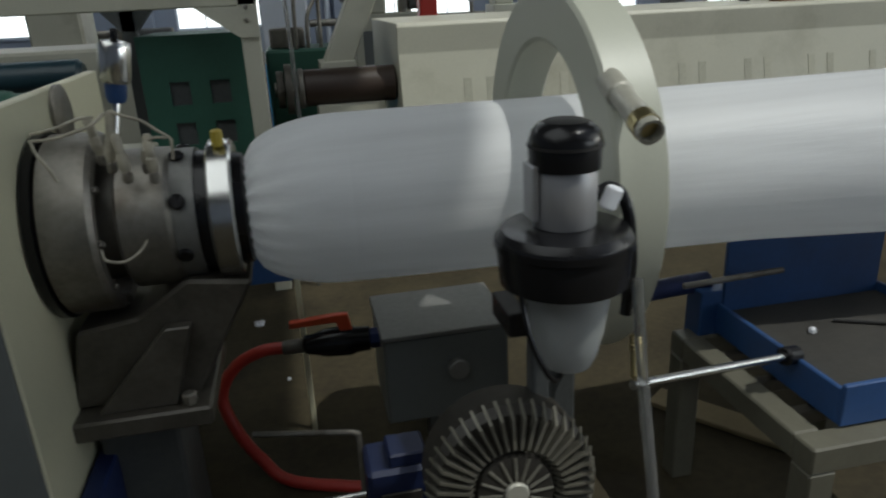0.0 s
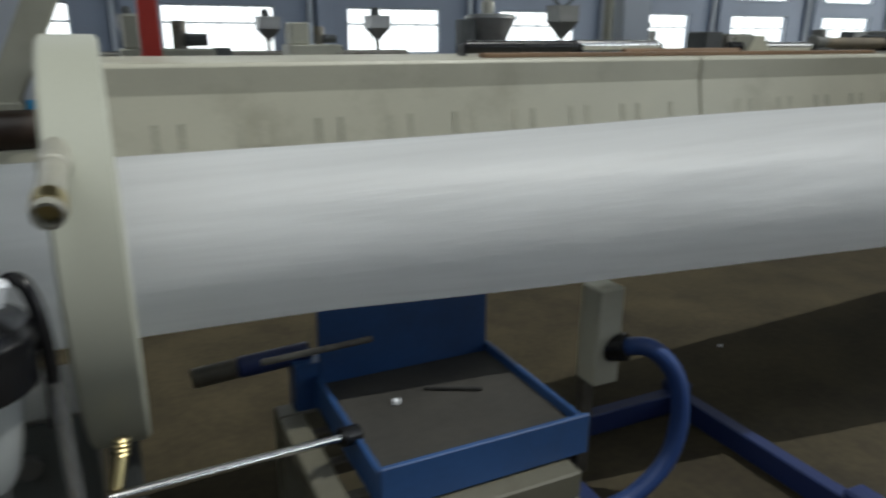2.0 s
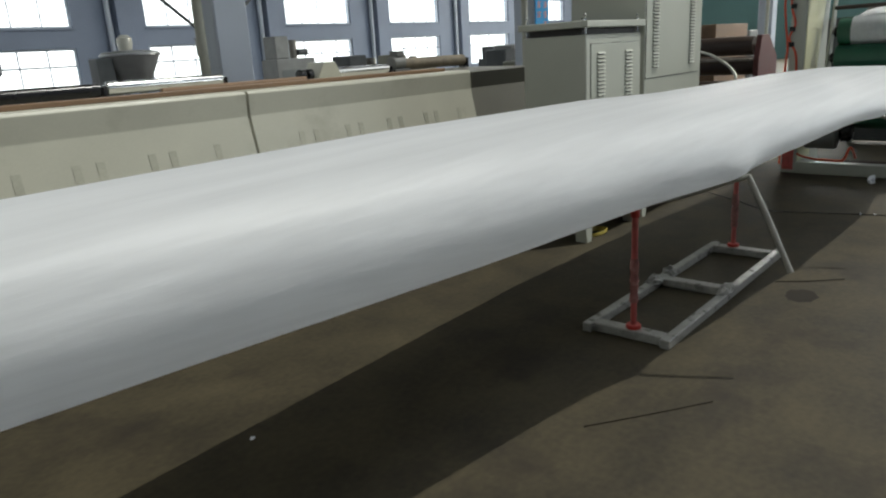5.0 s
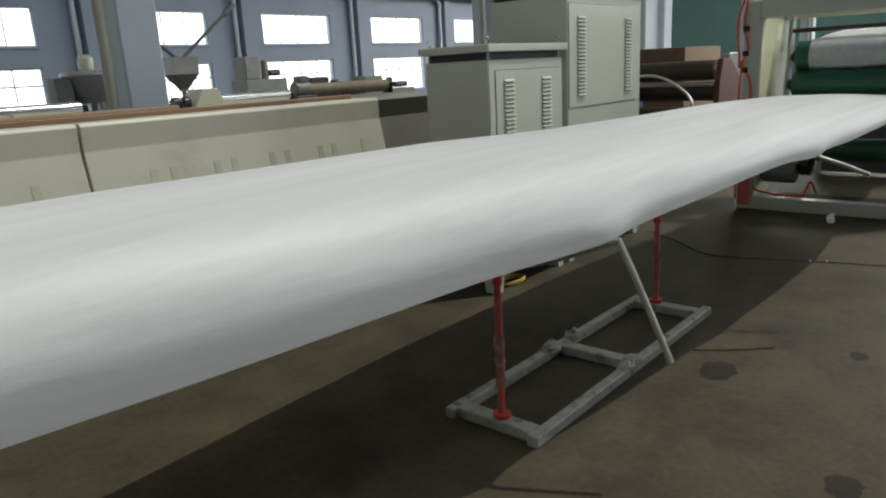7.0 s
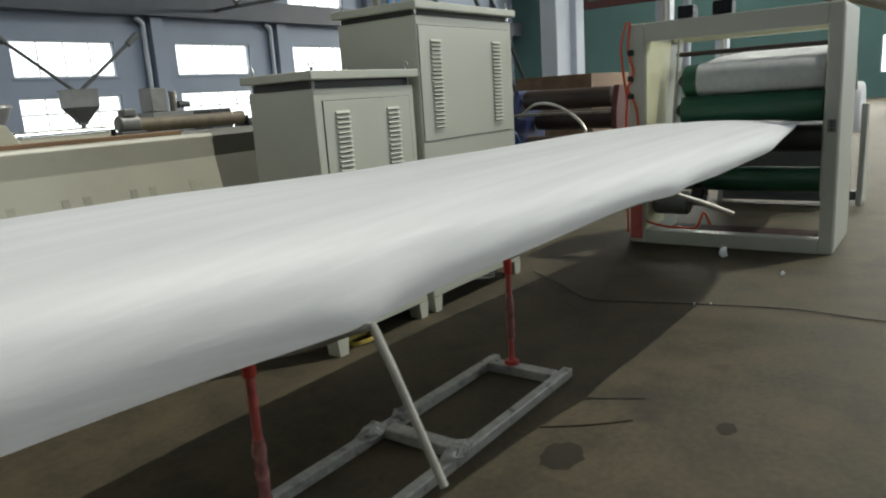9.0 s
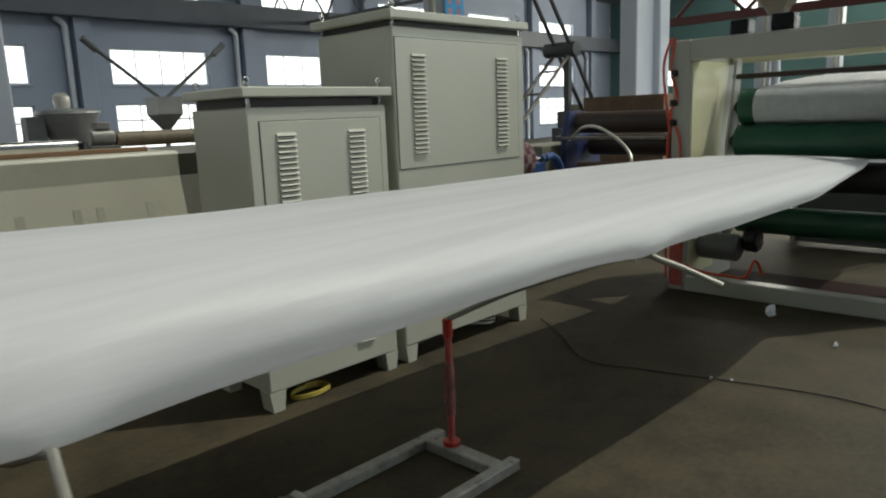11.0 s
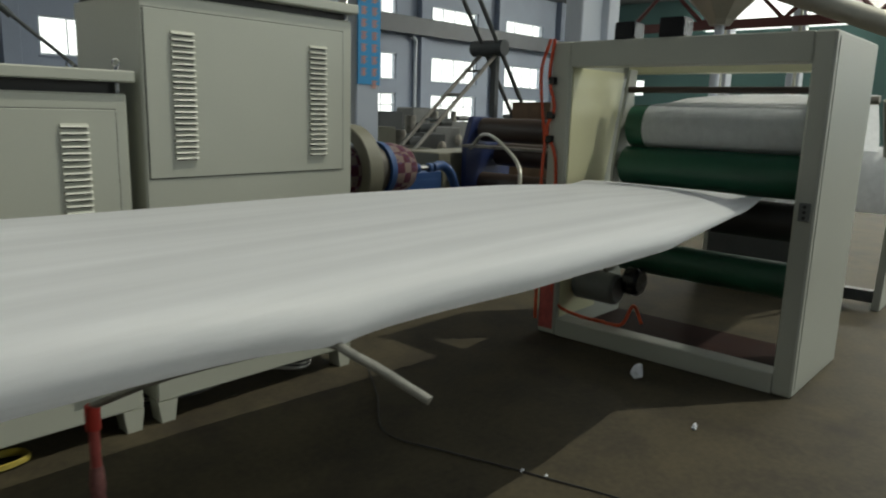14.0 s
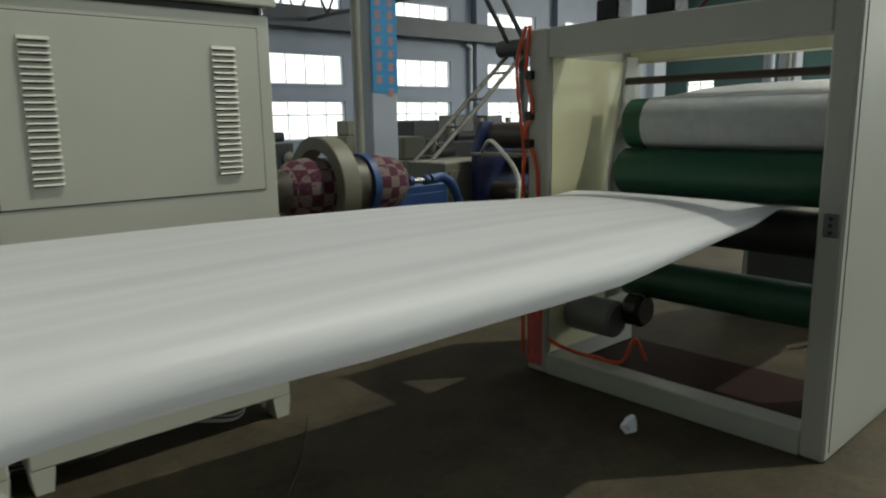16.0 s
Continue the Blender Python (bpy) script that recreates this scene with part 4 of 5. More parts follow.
def vacuum_loader():
    x, y = 0.447, 1.165
    t = thing("vacuum_loader", "black and silver vacuum loader with a translucent cone", "vacuum loader", (x, y, 0))
    c = part("motor_cap", lathe((x, y, 1.205), (x, y, 1.287), [(0, 0.064), (0.55, 0.066), (0.8, 0.06), (0.95, 0.048), (1, 0.03)], 36), M_BLACK, t, "glossy black rounded cap", True)
    part("cap_groove", lathe((x, y, 1.243), (x, y, 1.248), [(0, 0.0672), (1, 0.0672)], 36), M_RUBBER, c, "", True)
    part("cap_dish", lathe((x, y, 1.2855), (x, y, 1.2885), [(0, 0.04), (1, 0.034)], 30), M_RUBBER, c, "", True)
    b = part("motor_housing", lathe((x, y, 1.10), (x, y, 1.205), [(0, 0.056), (0.04, 0.058), (0.96, 0.058), (1, 0.056)], 36), M_SILVER, t, "brushed silver cylinder", True)
    part("name_plate", box((x - 0.068, y - 0.025, 1.115), (x - 0.056, y + 0.03, 1.215), 0.002), M_SILVER, b, "thin grey side plate")
    d = part("filter_drum", lathe((x, y, 0.985), (x, y, 1.10), [(0, 0.10), (0.06, 0.119), (0.8, 0.126), (0.84, 0.124), (0.95, 0.115), (1, 0.05)], 48), M_BLACK, t, "black filter drum", True)
    part("drum_rim", lathe((x, y, 1.063), (x, y, 1.076), [(0, 0.1285), (1, 0.1285)], 48), M_BLACK, d, "", True)
    part("cone", lathe((x + 0.01, y, 0.805), (x + 0.01, y, 0.985), [(0, 0.03), (0.05, 0.047), (0.18, 0.058), (0.45, 0.069), (0.9, 0.080), (1, 0.082)], 36), M_CLEAR, t, "milky plastic cone", True)
    part("elbow", pipe([(x + 0.06, y + 0.04, 1.12), (x + 0.10, y + 0.03, 1.15), (x + 0.125, y + 0.01, 1.12), (x + 0.135, y, 1.02), (x + 0.13, y, 0.9)], 0.012, 12), M_BLACK, t, "black hose elbow", True)
    part("white_cuff", cyl((x + 0.072, y - 0.02, 1.125), (x + 0.088, y - 0.022, 1.165), 0.016, 16), M_WHITE, t, "white hose cuff", True)
    part("clear_hose", pipe([(x + 0.14, y - 0.02, 0.98), (x + 0.145, y - 0.05, 0.8), (x + 0.15, y - 0.1, 0.6), (x + 0.17, y - 0.12, 0.35), (x + 0.2, y - 0.1, 0.02)], 0.011, 10), M_HOSE, t, "clear plastic hose", True)
    part("support_post", box((x - 0.02, y + 0.12, 0), (x + 0.02, y + 0.16, 0.985), 0.004), M_SHADE, t, "dark support post")
    part("clamp_strap", pipe([(x - 0.09, y - 0.02, 0.985), (x - 0.08, y - 0.05, 0.90), (x - 0.045, y - 0.06, 0.82), (x - 0.01, y - 0.02, 0.80)], 0.006, 8), M_BLACK, t)
    part("bracket", box((x - 0.1, y + 0.02, 0.87), (x - 0.06, y + 0.14, 0.92), 0.003), M_BLACK, t)
    return t


M_SILVER = material("brushed silver metal", (0.42, 0.42, 0.43), 0.35, 0.6, vary=0.06, stretch=(4, 4, 0.2))
vacuum_loader()


M_CASTDARK = material("near black cast metal", (0.035, 0.032, 0.027), 0.5, 0.3, vary=0.3, scale=14)
M_NAVY = material("navy machine paint", (0.007, 0.013, 0.045), 0.4, vary=0.2)


def side_blower():
    c = Vector((0.352, 1.18, 0.525))
    n = Vector((-0.05, -1, 0.12)).normalized()
    t = thing("side_channel_blower", "ribbed cast aluminium side channel blower on a stand", "blower", (c.x, c.y, 0))
    # Casing darker than the ribs, painting in the shade of the deep valleys.
    part("body", lathe(c + n * -0.14, c, [(0, 0.15), (0.15, 0.18), (0.85, 0.18), (1, 0.165), (1, 0.06)], 44), M_CASTDARK, t, "blower casing coloured dark for the shade between its ribs", True)
    ax, u, v = axis_frame(c, c + n)
    for i in range(44):
        a = 2 * math.pi * i / 44
        d = u * math.cos(a) + v * math.sin(a)
        w = (u * -math.sin(a) + v * math.cos(a)) * 0.003
        bm = bmesh.new()
        pts = [c + d * 0.085 + n * 0.004, c + d * 0.10 + n * 0.026, c + d * 0.165 + n * 0.022, c + d * 0.188 - n * 0.03]
        lo = [bm.verts.new(p - w) for p in pts]
        hi = [bm.verts.new(p + w) for p in pts]
        bm.faces.new(lo)
        bm.faces.new(hi[::-1])
        for k in range(4):
            j = (k + 1) % 4
            bm.faces.new((lo[k], hi[k], hi[j], lo[j]))
        bmesh.ops.recalc_face_normals(bm, faces=bm.faces)
        part("rib", bm, M_ALU, t)
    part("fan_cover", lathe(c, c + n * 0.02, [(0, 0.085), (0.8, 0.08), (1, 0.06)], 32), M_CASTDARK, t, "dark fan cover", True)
    for i in range(16):
        a = 2 * math.pi * i / 16
        d = u * math.cos(a) + v * math.sin(a)
        part("vent_bar", pipe([c + d * 0.03 + n * 0.024, c + d * 0.078 + n * 0.018], 0.0035, 6, 0), M_ALU, t)
    part("hub_cap", lathe(c + n * 0.018, c + n * 0.03, [(0, 0.026), (0.7, 0.026), (1, 0.022)], 24), M_GREYPIPE, t, "round grey hub cap", True)
    part("stand_frame", box((c.x - 0.14, c.y - 0.02, 0), (c.x + 0.14, c.y + 0.14, 0.36), 0.01), M_NAVY, t, "dark blue stand")
    return t


side_blower()


def control_box():
    t = thing("control_box", "dull grey steel control box on a post under the film", "control box", (0.36, 2.1, 0))
    part("case", box((0.178, 1.96, 0.20), (0.58, 2.26, 0.50), 0.008), M_GREYBOX, t)
    part("lid", prism([(1.95, 0.50), (1.95, 0.515), (2.27, 0.525), (2.27, 0.50)], "x", 0.173, 0.585, bevel=0.003), M_GREYPART, t, "dull grey lid")
    part("cable_gland", cyl((0.41, 1.96, 0.38), (0.41, 1.93, 0.38), 0.035, 16), M_GREYPART, t, "", True)
    part("post", box((0.33, 2.08, 0), (0.40, 2.14, 0.20), 0.004), M_GREYBOX, t)
    return t


control_box()


def ball_valve():
    t = thing("ball_valve", "black ball valve with a red lever and red hose", "valve", (0.05, 2.1, 0))
    part("body", lathe((-0.06, 2.11, 0.452), (0.15, 2.09, 0.456), [(0, 0.03), (0.15, 0.036), (0.3, 0.046), (0.7, 0.05), (0.8, 0.042), (1, 0.040)], 20), M_BLACK, t, "", True)
    part("union_nut", cyl((0.15, 2.09, 0.456), (0.20, 2.085, 0.457), 0.035, 8), M_BLUEDARK, t, "dark blue union nut")
    part("hose_tail", cyl((-0.13, 2.12, 0.447), (-0.06, 2.11, 0.452), 0.024, 14), M_CAST, t, "", True)
    part("lever", prism([(-0.10, 0.53), (-0.10, 0.55), (0.04, 0.558), (0.085, 0.556), (0.095, 0.50), (0.055, 0.50), (0.045, 0.532)], "y", 2.075, 2.10, bevel=0.003), M_ORANGE, t, "bright red lever handle")
    part("hose", pipe([(-0.11, 2.12, 0.447), (-0.20, 2.13, 0.44), (-0.29, 2.14, 0.39), (-0.345, 2.14, 0.29), (-0.31, 2.11, 0.17), (-0.24, 2.06, 0.08), (-0.15, 2.0, 0.022), (0.1, 1.9, 0.02)], 0.02, 12), M_RED, t, "glossy red air hose", True)
    return t


ball_valve()
rod = thing("bent_rod", "bent bare steel rod rising from the floor", "rod", (0.06, 1.7, 0))
part("bar", pipe([(-0.22, 1.75, 0.382), (0.0, 1.71, 0.374), (0.055, 1.70, 0.368), (0.065, 1.695, 0.33), (0.065, 1.69, 0.0)], 0.008, 8, 5), M_STEEL, rod, "", True)
pump = thing("small_pump", "small dark blue pump with a bare steel shaft", "pump", (0.17, 1.62, 0))
part("body", box((0.07, 1.55, 0.03), (0.24, 1.70, 0.335), 0.012), M_NAVY, pump)
part("cover", box((0.10, 1.54, 0.10), (0.21, 1.549, 0.27), 0.003), M_CASTDARK, pump, "grimy cover plate")
part("terminal_box", box((0.13, 1.56, 0.335), (0.23, 1.66, 0.375), 0.005), M_NAVY, pump)
part("foot", box((0.07, 1.53, 0.0), (0.28, 1.72, 0.03), 0.004), M_CAST, pump)
part("shaft", cyl((-0.22, 1.62, 0.215), (0.07, 1.62, 0.225), 0.010, 12), M_CHROME, pump, "bare steel shaft", True)
panel = thing("splash_screen", "blue metal splash screen on a cream post behind the valve", "screen", (-0.1, 2.3, 0))
part("sheet", box((-0.32, 2.31, 0.60), (-0.075, 2.33, 0.92), 0.003), M_BLUE, panel)
part("post", box((-0.074, 2.30, 0), (-0.055, 2.32, 0.92), 0.003), M_IVORY, panel, "thin cream post")

# ---- tray table ----
def tray_table():
    t = thing("tray_table", "ivory welded table frame with a dirty blue tray", "work table", (1.5, 1.45, 0))
    x0, x1, ya, yb, z = 1.045, 1.66, 1.15, 1.78, 0.50
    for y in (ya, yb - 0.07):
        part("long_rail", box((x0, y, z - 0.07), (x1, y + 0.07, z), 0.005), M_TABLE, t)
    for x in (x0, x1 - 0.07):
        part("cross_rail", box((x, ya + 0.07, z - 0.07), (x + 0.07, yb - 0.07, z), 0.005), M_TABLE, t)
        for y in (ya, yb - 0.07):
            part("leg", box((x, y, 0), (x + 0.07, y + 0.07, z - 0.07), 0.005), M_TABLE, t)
    for y in (1.3, 1.45, 1.6):
        part("bearer", box((x0 + 0.07, y, z - 0.045), (x1 - 0.07, y + 0.035, z - 0.01), 0.003), M_CAST, t)
    part("lower_rail", box((x0 + 0.07, ya + 0.01, 0.12), (x1 - 0.07, ya + 0.06, 0.17), 0.004), M_BEIGE, t)
    tr = part("tray_floor", box((1.17, 1.22, 0.525), (1.70, 1.715, 0.575), 0.003), M_TRAY, t, "dark worn tray bottom")
    part("tray_lip", box((1.155, 1.205, 0.505), (1.715, 1.22, 0.615), 0.003), M_BLUE, tr, "blue front lip")
    part("tray_lip", box((1.155, 1.22, 0.505), (1.17, 1.73, 0.60), 0.003), M_BLUE, tr, "blue side lip")
    part("tray_lip", box((1.70, 1.22, 0.505), (1.715, 1.73, 0.60), 0.003), M_BLUE, tr, "blue side lip")
    part("back_plate", box((1.17, 1.715, 0.505), (1.70, 1.73, 0.80), 0.003), M_BLUE, tr, "upright blue back plate")
    part("foot", box((1.25, 1.3, 0.49), (1.6, 1.7, 0.53), 0), M_CAST, t)
    part("air_cylinder", cyl((0.96, 1.80, 0.63), (1.16, 1.78, 0.65), 0.03, 18, 0.006), M_BLUEDARK, t, "dark blue air cylinder", True)
    part("cylinder_end", cyl((0.84, 1.815, 0.615), (0.96, 1.80, 0.63), 0.028, 16), M_CAST, t, "", True)
    part("steel_pin", cyl((1.0, 1.66, 0.70), (1.3, 1.64, 0.72), 0.009, 12), M_STEEL, t, "", True)
    part("brace", box((1.1, 1.72, 0.45), (1.2, 1.80, 0.64), 0.003), M_BLUE, t)
    return t


# Table ivory carries some dirt; its darker tone stands in for shade.
M_TABLE = material("dirty ivory paint darkened for shade", (0.125, 0.12, 0.09), 0.5, vary=0.15, scale=5, dirt=(0.08, 0.07, 0.05), dirt_amount=0.5)
M_TRAY = material("dusty tray bottom", (0.036, 0.034, 0.029), 0.75, vary=0.3, scale=7)
tray_table()
pen = thing("steel_offcut", "thin dark steel rod lying in the tray", "rod", (1.5, 1.5, 0.575))
part("bar", pipe([(1.42, 1.56, 0.582), (1.56, 1.49, 0.582)], 0.006, 8, 0), M_RUBBER, pen, "", True)
nut = thing("plastic_scrap", "small white foam scrap lying in the tray", "scrap", (1.32, 1.52, 0.575))
bm = bmesh.new()
bmesh.ops.create_icosphere(bm, subdivisions=1, radius=0.012, matrix=Matrix.Translation((1.32, 1.52, 0.583)))
part("piece", bm, M_WHITE, nut)
plank = thing("wooden_offcut", "pale wooden board lying on the floor", "board", (1.45, 1.95, 0))
bm = box((-0.26, -0.06, 0), (0.26, 0.06, 0.02), 0.003)
bmesh.ops.transform(bm, matrix=pose(1.38, 1.95, 0.001, 0, 0, -52), verts=bm.verts)
part("board", bm, M_CARD, plank)

duct = thing("air_duct", "ivory upright air duct below the film with blue hose", "air duct", (2.12, 1.68, 0))
part("duct_box", box((2.065, 1.63, 0.40), (2.165, 1.73, 0.74), 0.006), M_BEIGE, duct)
part("carrier", box((2.09, 1.72, 0.0), (2.14, 1.76, 0.40), 0.003), M_CAST, duct)
part("blue_hose", pipe([(2.15, 1.63, 0.53), (2.20, 1.53, 0.56), (2.27, 1.48, 0.47), (2.29, 1.46, 0.32), (2.24, 1.45, 0.18), (2.12, 1.45, 0.09), (1.98, 1.46, 0.05)], 0.030, 16), M_HOSEBLUE, duct, "dark blue bent hose", True)
part("hose_mouth", cyl((2.13, 1.66, 0.52), (2.17, 1.60, 0.54), 0.047, 18), M_BLACK, duct, "", True)

low = thing("blue_floor_frame", "low blue steel channel frame on the floor", "floor frame", (2.4, 1.5, 0))
for lo, hi in (((1.95, 1.90, 0), (2.78, 1.96, 0.09)), ((2.72, 1.13, 0), (2.78, 1.90, 0.09)), ((1.95, 1.07, 0), (2.78, 1.13, 0.09)), ((1.95, 1.13, 0), (2.01, 1.90, 0.09))):
    r = part("rail", box(lo, hi, 0.005), M_BLUEDARK, low)
for x, y in ((2.75, 1.93), (2.75, 1.10)):
    part("corner_lug", box((x - 0.045, y - 0.045, 0.0), (x + 0.045, y + 0.045, 0.13), 0.01), M_BLUEDARK, low)

# ---- things on the trough ----
def trough_roller(x0, x1, y, z, r, mat, label):
    t = thing("trough_roller", label, "roller", ((x0 + x1) / 2, y, 1.36), "rollers on the trough")
    part("barrel", cyl((x0, y, z), (x1, y, z), r, 24, 0.006), mat, t, "", True)
    for x in (x0 - 0.03, x1 + 0.005):
        part("bracket", box((x, y - r * 1.1, 1.36), (x + 0.025, y + r * 1.1, z + 0.02), 0.003), M_BLACK, t)
    return t


trough_roller(3.05, 4.0, 4.5, 1.42, 0.045, M_BLACK, "black roller in brackets on the trough")
trough_roller(5.98, 6.62, 4.55, 1.41, 0.042, M_CHROME, "bright steel roller on the trough")
trough_roller(6.95, 7.95, 4.75, 1.435, 0.055, M_DUSTY, "dusty yellowish roller on the trough")
trough_roller(4.2, 5.1, 4.85, 1.42, 0.045, M_CHROME, "bright steel roller on the trough")
wedge = thing("bearing_block", "ivory sloped bearing block on the trough", "bearing block", (5.83, 4.5, 1.36))
part("block", prism([(5.70, 1.36), (5.98, 1.36), (5.90, 1.505), (5.78, 1.505)], "y", 4.42, 4.62, bevel=0.005), M_BEIGE, wedge)
for x in (5.58, 5.655):
    part("knob", cyl((x, 4.5, 1.41), (x + 0.05, 4.5, 1.41), 0.048, 18), M_BLACK, wedge, "black knob", True)
drive = thing("small_drive", "small grey drive motor on the trough", "motor", (6.78, 4.6, 1.36))
part("foot", box((6.70, 4.52, 1.36), (6.90, 4.70, 1.40), 0.004), M_SHADE, drive)
part("casing", cyl((6.72, 4.6, 1.455), (6.88, 4.6, 1.455), 0.06, 20, 0.01), M_GREYPART, drive, "", True)
part("terminal_box", box((6.76, 4.55, 1.51), (6.85, 4.65, 1.56), 0.005), M_GREYPART, drive)
bar = thing("copper_rod", "rusty brown rod lying on the trough", "rod", (4.7, 4.3, 1.36))
part("rod", cyl((4.35, 4.38, 1.385), (5.55, 4.38, 1.385), 0.024, 14), M_WOOD, bar, "", True)

# ---- winder behind the roller stand ----
def winder():
    t = thing("winder", "foam winder with a large white roll behind the roller stand", "winder", (13.100, 1.2, 0))
    rl = part("foam_roll", lathe((13.150, 0.56, 1.08), (13.150, 1.95, 1.08), [(0, 0.04), (0, 0.27), (0.01, 0.282), (0.99, 0.282), (1, 0.27), (1, 0.04)], 48), M_FOAM, t, "large wound white foam roll", True)
    part("core", cyl((13.150, 0.5, 1.08), (13.150, 2.05, 1.08), 0.035, 16), M_STEEL, rl, "", True)
    for y in (0.50, 2.0):
        part("upright", prism([(12.950, 0), (13.350, 0), (13.220, 1.12), (13.080, 1.12)], "y", y, y + 0.06, bevel=0.005), M_FRAME, t)
    part("tie", box((13.000, 0.57, 0.05), (13.100, 2.0, 0.15), 0.004), M_SHADE, t)
    # Added dark sheet, replaces the shaded floor visible past the rollers.
    part("shade_sheet", box((12.90, 0.80, 0.04), (12.92, 1.98, 0.72), 0.003), M_SHADE, t, "dark sheet standing in for the shaded floor behind")
    part("guide_roller", cyl((12.660, 0.66, 1.73), (12.660, 1.9, 1.73), 0.035, 18), M_STEEL, t, "", True)
    for y in (0.62, 1.9):
        part("guide_arm", pipe([(12.660, y, 1.73), (13.100, y, 1.1)], 0.02, 8, 0), M_FRAME, t)
    bm = bmesh.new()
    prof = [(12.622, 1.766), (12.670, 1.77), (12.700, 1.755), (12.900, 1.50), (13.020, 1.30)]
    rows = [[bm.verts.new((x, y, z)) for x, z in prof] for y in (0.68, 1.72)]
    for i in range(len(prof) - 1):
        bm.faces.new((rows[0][i], rows[0][i + 1], rows[1][i + 1], rows[1][i]))
    bmesh.ops.solidify(bm, geom=bm.faces[:], thickness=0.003)
    part("film_web", bm, M_FOAM, t, "white foam film running to the roll", True)
    return t


winder()


# ---- insulated die and roller machine in the next row ----
def fabric():
    m = bpy.data.materials.new("maroon patchwork fabric")
    m.use_nodes = True
    nt = m.node_tree
    n, link = nt.nodes, nt.links.new
    b = n["Principled BSDF"]
    b.inputs["Roughness"].default_value = 0.9
    tc = n.new("ShaderNodeTexCoord")
    ck = n.new("ShaderNodeTexChecker")
    ck.inputs["Scale"].default_value = 11
    ck.inputs["Color1"].default_value, ck.inputs["Color2"].default_value = (0.075, 0.014, 0.03, 1), (0.19, 0.14, 0.12, 1)
    link(tc.outputs["Object"], ck.inputs["Vector"])
    vo = n.new("ShaderNodeTexVoronoi")
    vo.inputs["Scale"].default_value = 26
    link(tc.outputs["Object"], vo.inputs["Vector"])
    st = n.new("ShaderNodeMapRange")
    st.inputs["From Min"].default_value, st.inputs["From Max"].default_value = 0.25, 0.32
    link(vo.outputs["Distance"], st.inputs["Value"])
    mx = n.new("ShaderNodeMix")
    mx.data_type = "RGBA"
    mx.inputs["A"].default_value = (0.09, 0.04, 0.10, 1)
    link(st.outputs["Result"], mx.inputs["Factor"])
    link(ck.outputs["Color"], mx.inputs["B"])
    link(mx.outputs["Result"], b.inputs["Base Color"])
    bp = n.new("ShaderNodeBump")
    bp.inputs["Strength"].default_value = 0.4
    link(vo.outputs["Distance"], bp.inputs["Height"])
    link(bp.outputs["Normal"], b.inputs["Normal"])
    return m


M_FABRIC = fabric()


def insulated_die():
    y, z = 4.1, 1.02
    t = thing("insulated_die", "die head wrapped in maroon patchwork fabric inside a grey ring", "die head", (10.3, y, 0))
    part("nose", lathe((9.66, y, z), (9.82, y, z), [(0, 0.06), (0, 0.12), (1, 0.17)], 30), M_CAST, t, "dark steel nose", True)
    part("fabric_cover", lathe((9.80, y, z), (10.15, y, z), [(0, 0.16), (0.25, 0.215), (0.6, 0.24), (1, 0.235)], 36), M_FABRIC, t, "maroon and cream quilted fabric", True)
    part("fabric_cover", lathe((10.55, y, z), (10.93, y, z), [(0, 0.235), (0.4, 0.235), (0.8, 0.20), (1, 0.13)], 36), M_FABRIC, t, "maroon and cream quilted fabric", True)
    part("guard_ring", lathe((10.10, y, z), (10.26, y, z), [(0, 0.30), (0, 0.39), (0.05, 0.40), (0.95, 0.40), (1, 0.39), (1, 0.30), (0, 0.30)], 56, cap=False), M_OLIVE, t, "olive grey guard ring", True)
    part("blue_flange", lathe((10.50, y, z), (10.56, y, z), [(0, 0.25), (1, 0.25)], 36), M_BLUE, t, "blue flange", True)
    part("core", cyl((10.14, y, z), (10.56, y, z), 0.22, 30), M_CAST, t, "", True)
    part("steel_pipe", cyl((10.9, y, z - 0.01), (11.30, y, z - 0.01), 0.026, 16), M_CHROME, t, "", True)
    for x in (11.02, 11.2):
        part("pipe_joint", cyl((x, y, z - 0.01), (x + 0.05, y, z - 0.01), 0.045, 14), M_BLUE, t, "", True)
    part("blue_hose", pipe([(11.28, y, z - 0.01), (11.42, y, z), (11.55, y, 0.92), (11.64, y, 0.7), (11.68, y, 0.35), (11.7, y, 0.0)], 0.045, 14), M_BLUE, t, "blue hose", True)
    part("pedestal", prism([(10.0, 0), (10.9, 0), (10.7, 0.78), (10.2, 0.78)], "y", y - 0.15, y + 0.15, bevel=0.01), M_BLUE, t)
    return t


M_OLIVE = material("olive grey paint", (0.17, 0.165, 0.12), 0.5, vary=0.1)
insulated_die()


def base_cabinet(x0, y0, x1, y1, z, mat, name, label, cat):
    t = thing(name, label, cat, ((x0 + x1) / 2, (y0 + y1) / 2, 0))
    part("body", box((x0, y0, 0.06), (x1, y1, z), 0.01), mat, t)
    part("plinth", box((x0 + 0.03, y0 + 0.03, 0), (x1 - 0.03, y1 - 0.03, 0.06), 0), M_SHADE, t)
    part("panel", box((x0 + 0.06, y0 - 0.008, 0.15), (x1 - 0.06, y0 - 0.001, z - 0.08), 0.003), mat, t)
    part("handle", box((x1 - 0.12, y0 - 0.03, z * 0.5), (x1 - 0.10, y0 - 0.008, z * 0.5 + 0.12), 0.003), M_BLACK, t)
    return t


base_cabinet(11.2, 4.5, 11.85, 5.1, 0.92, M_BLUE, "blue_machine_base", "blue painted machine base beside the die", "machine base")
base_cabinet(11.9, 4.6, 13.0, 5.2, 1.10, M_OLIVE, "olive_machine_base", "olive grey machine base in the next row", "machine base")


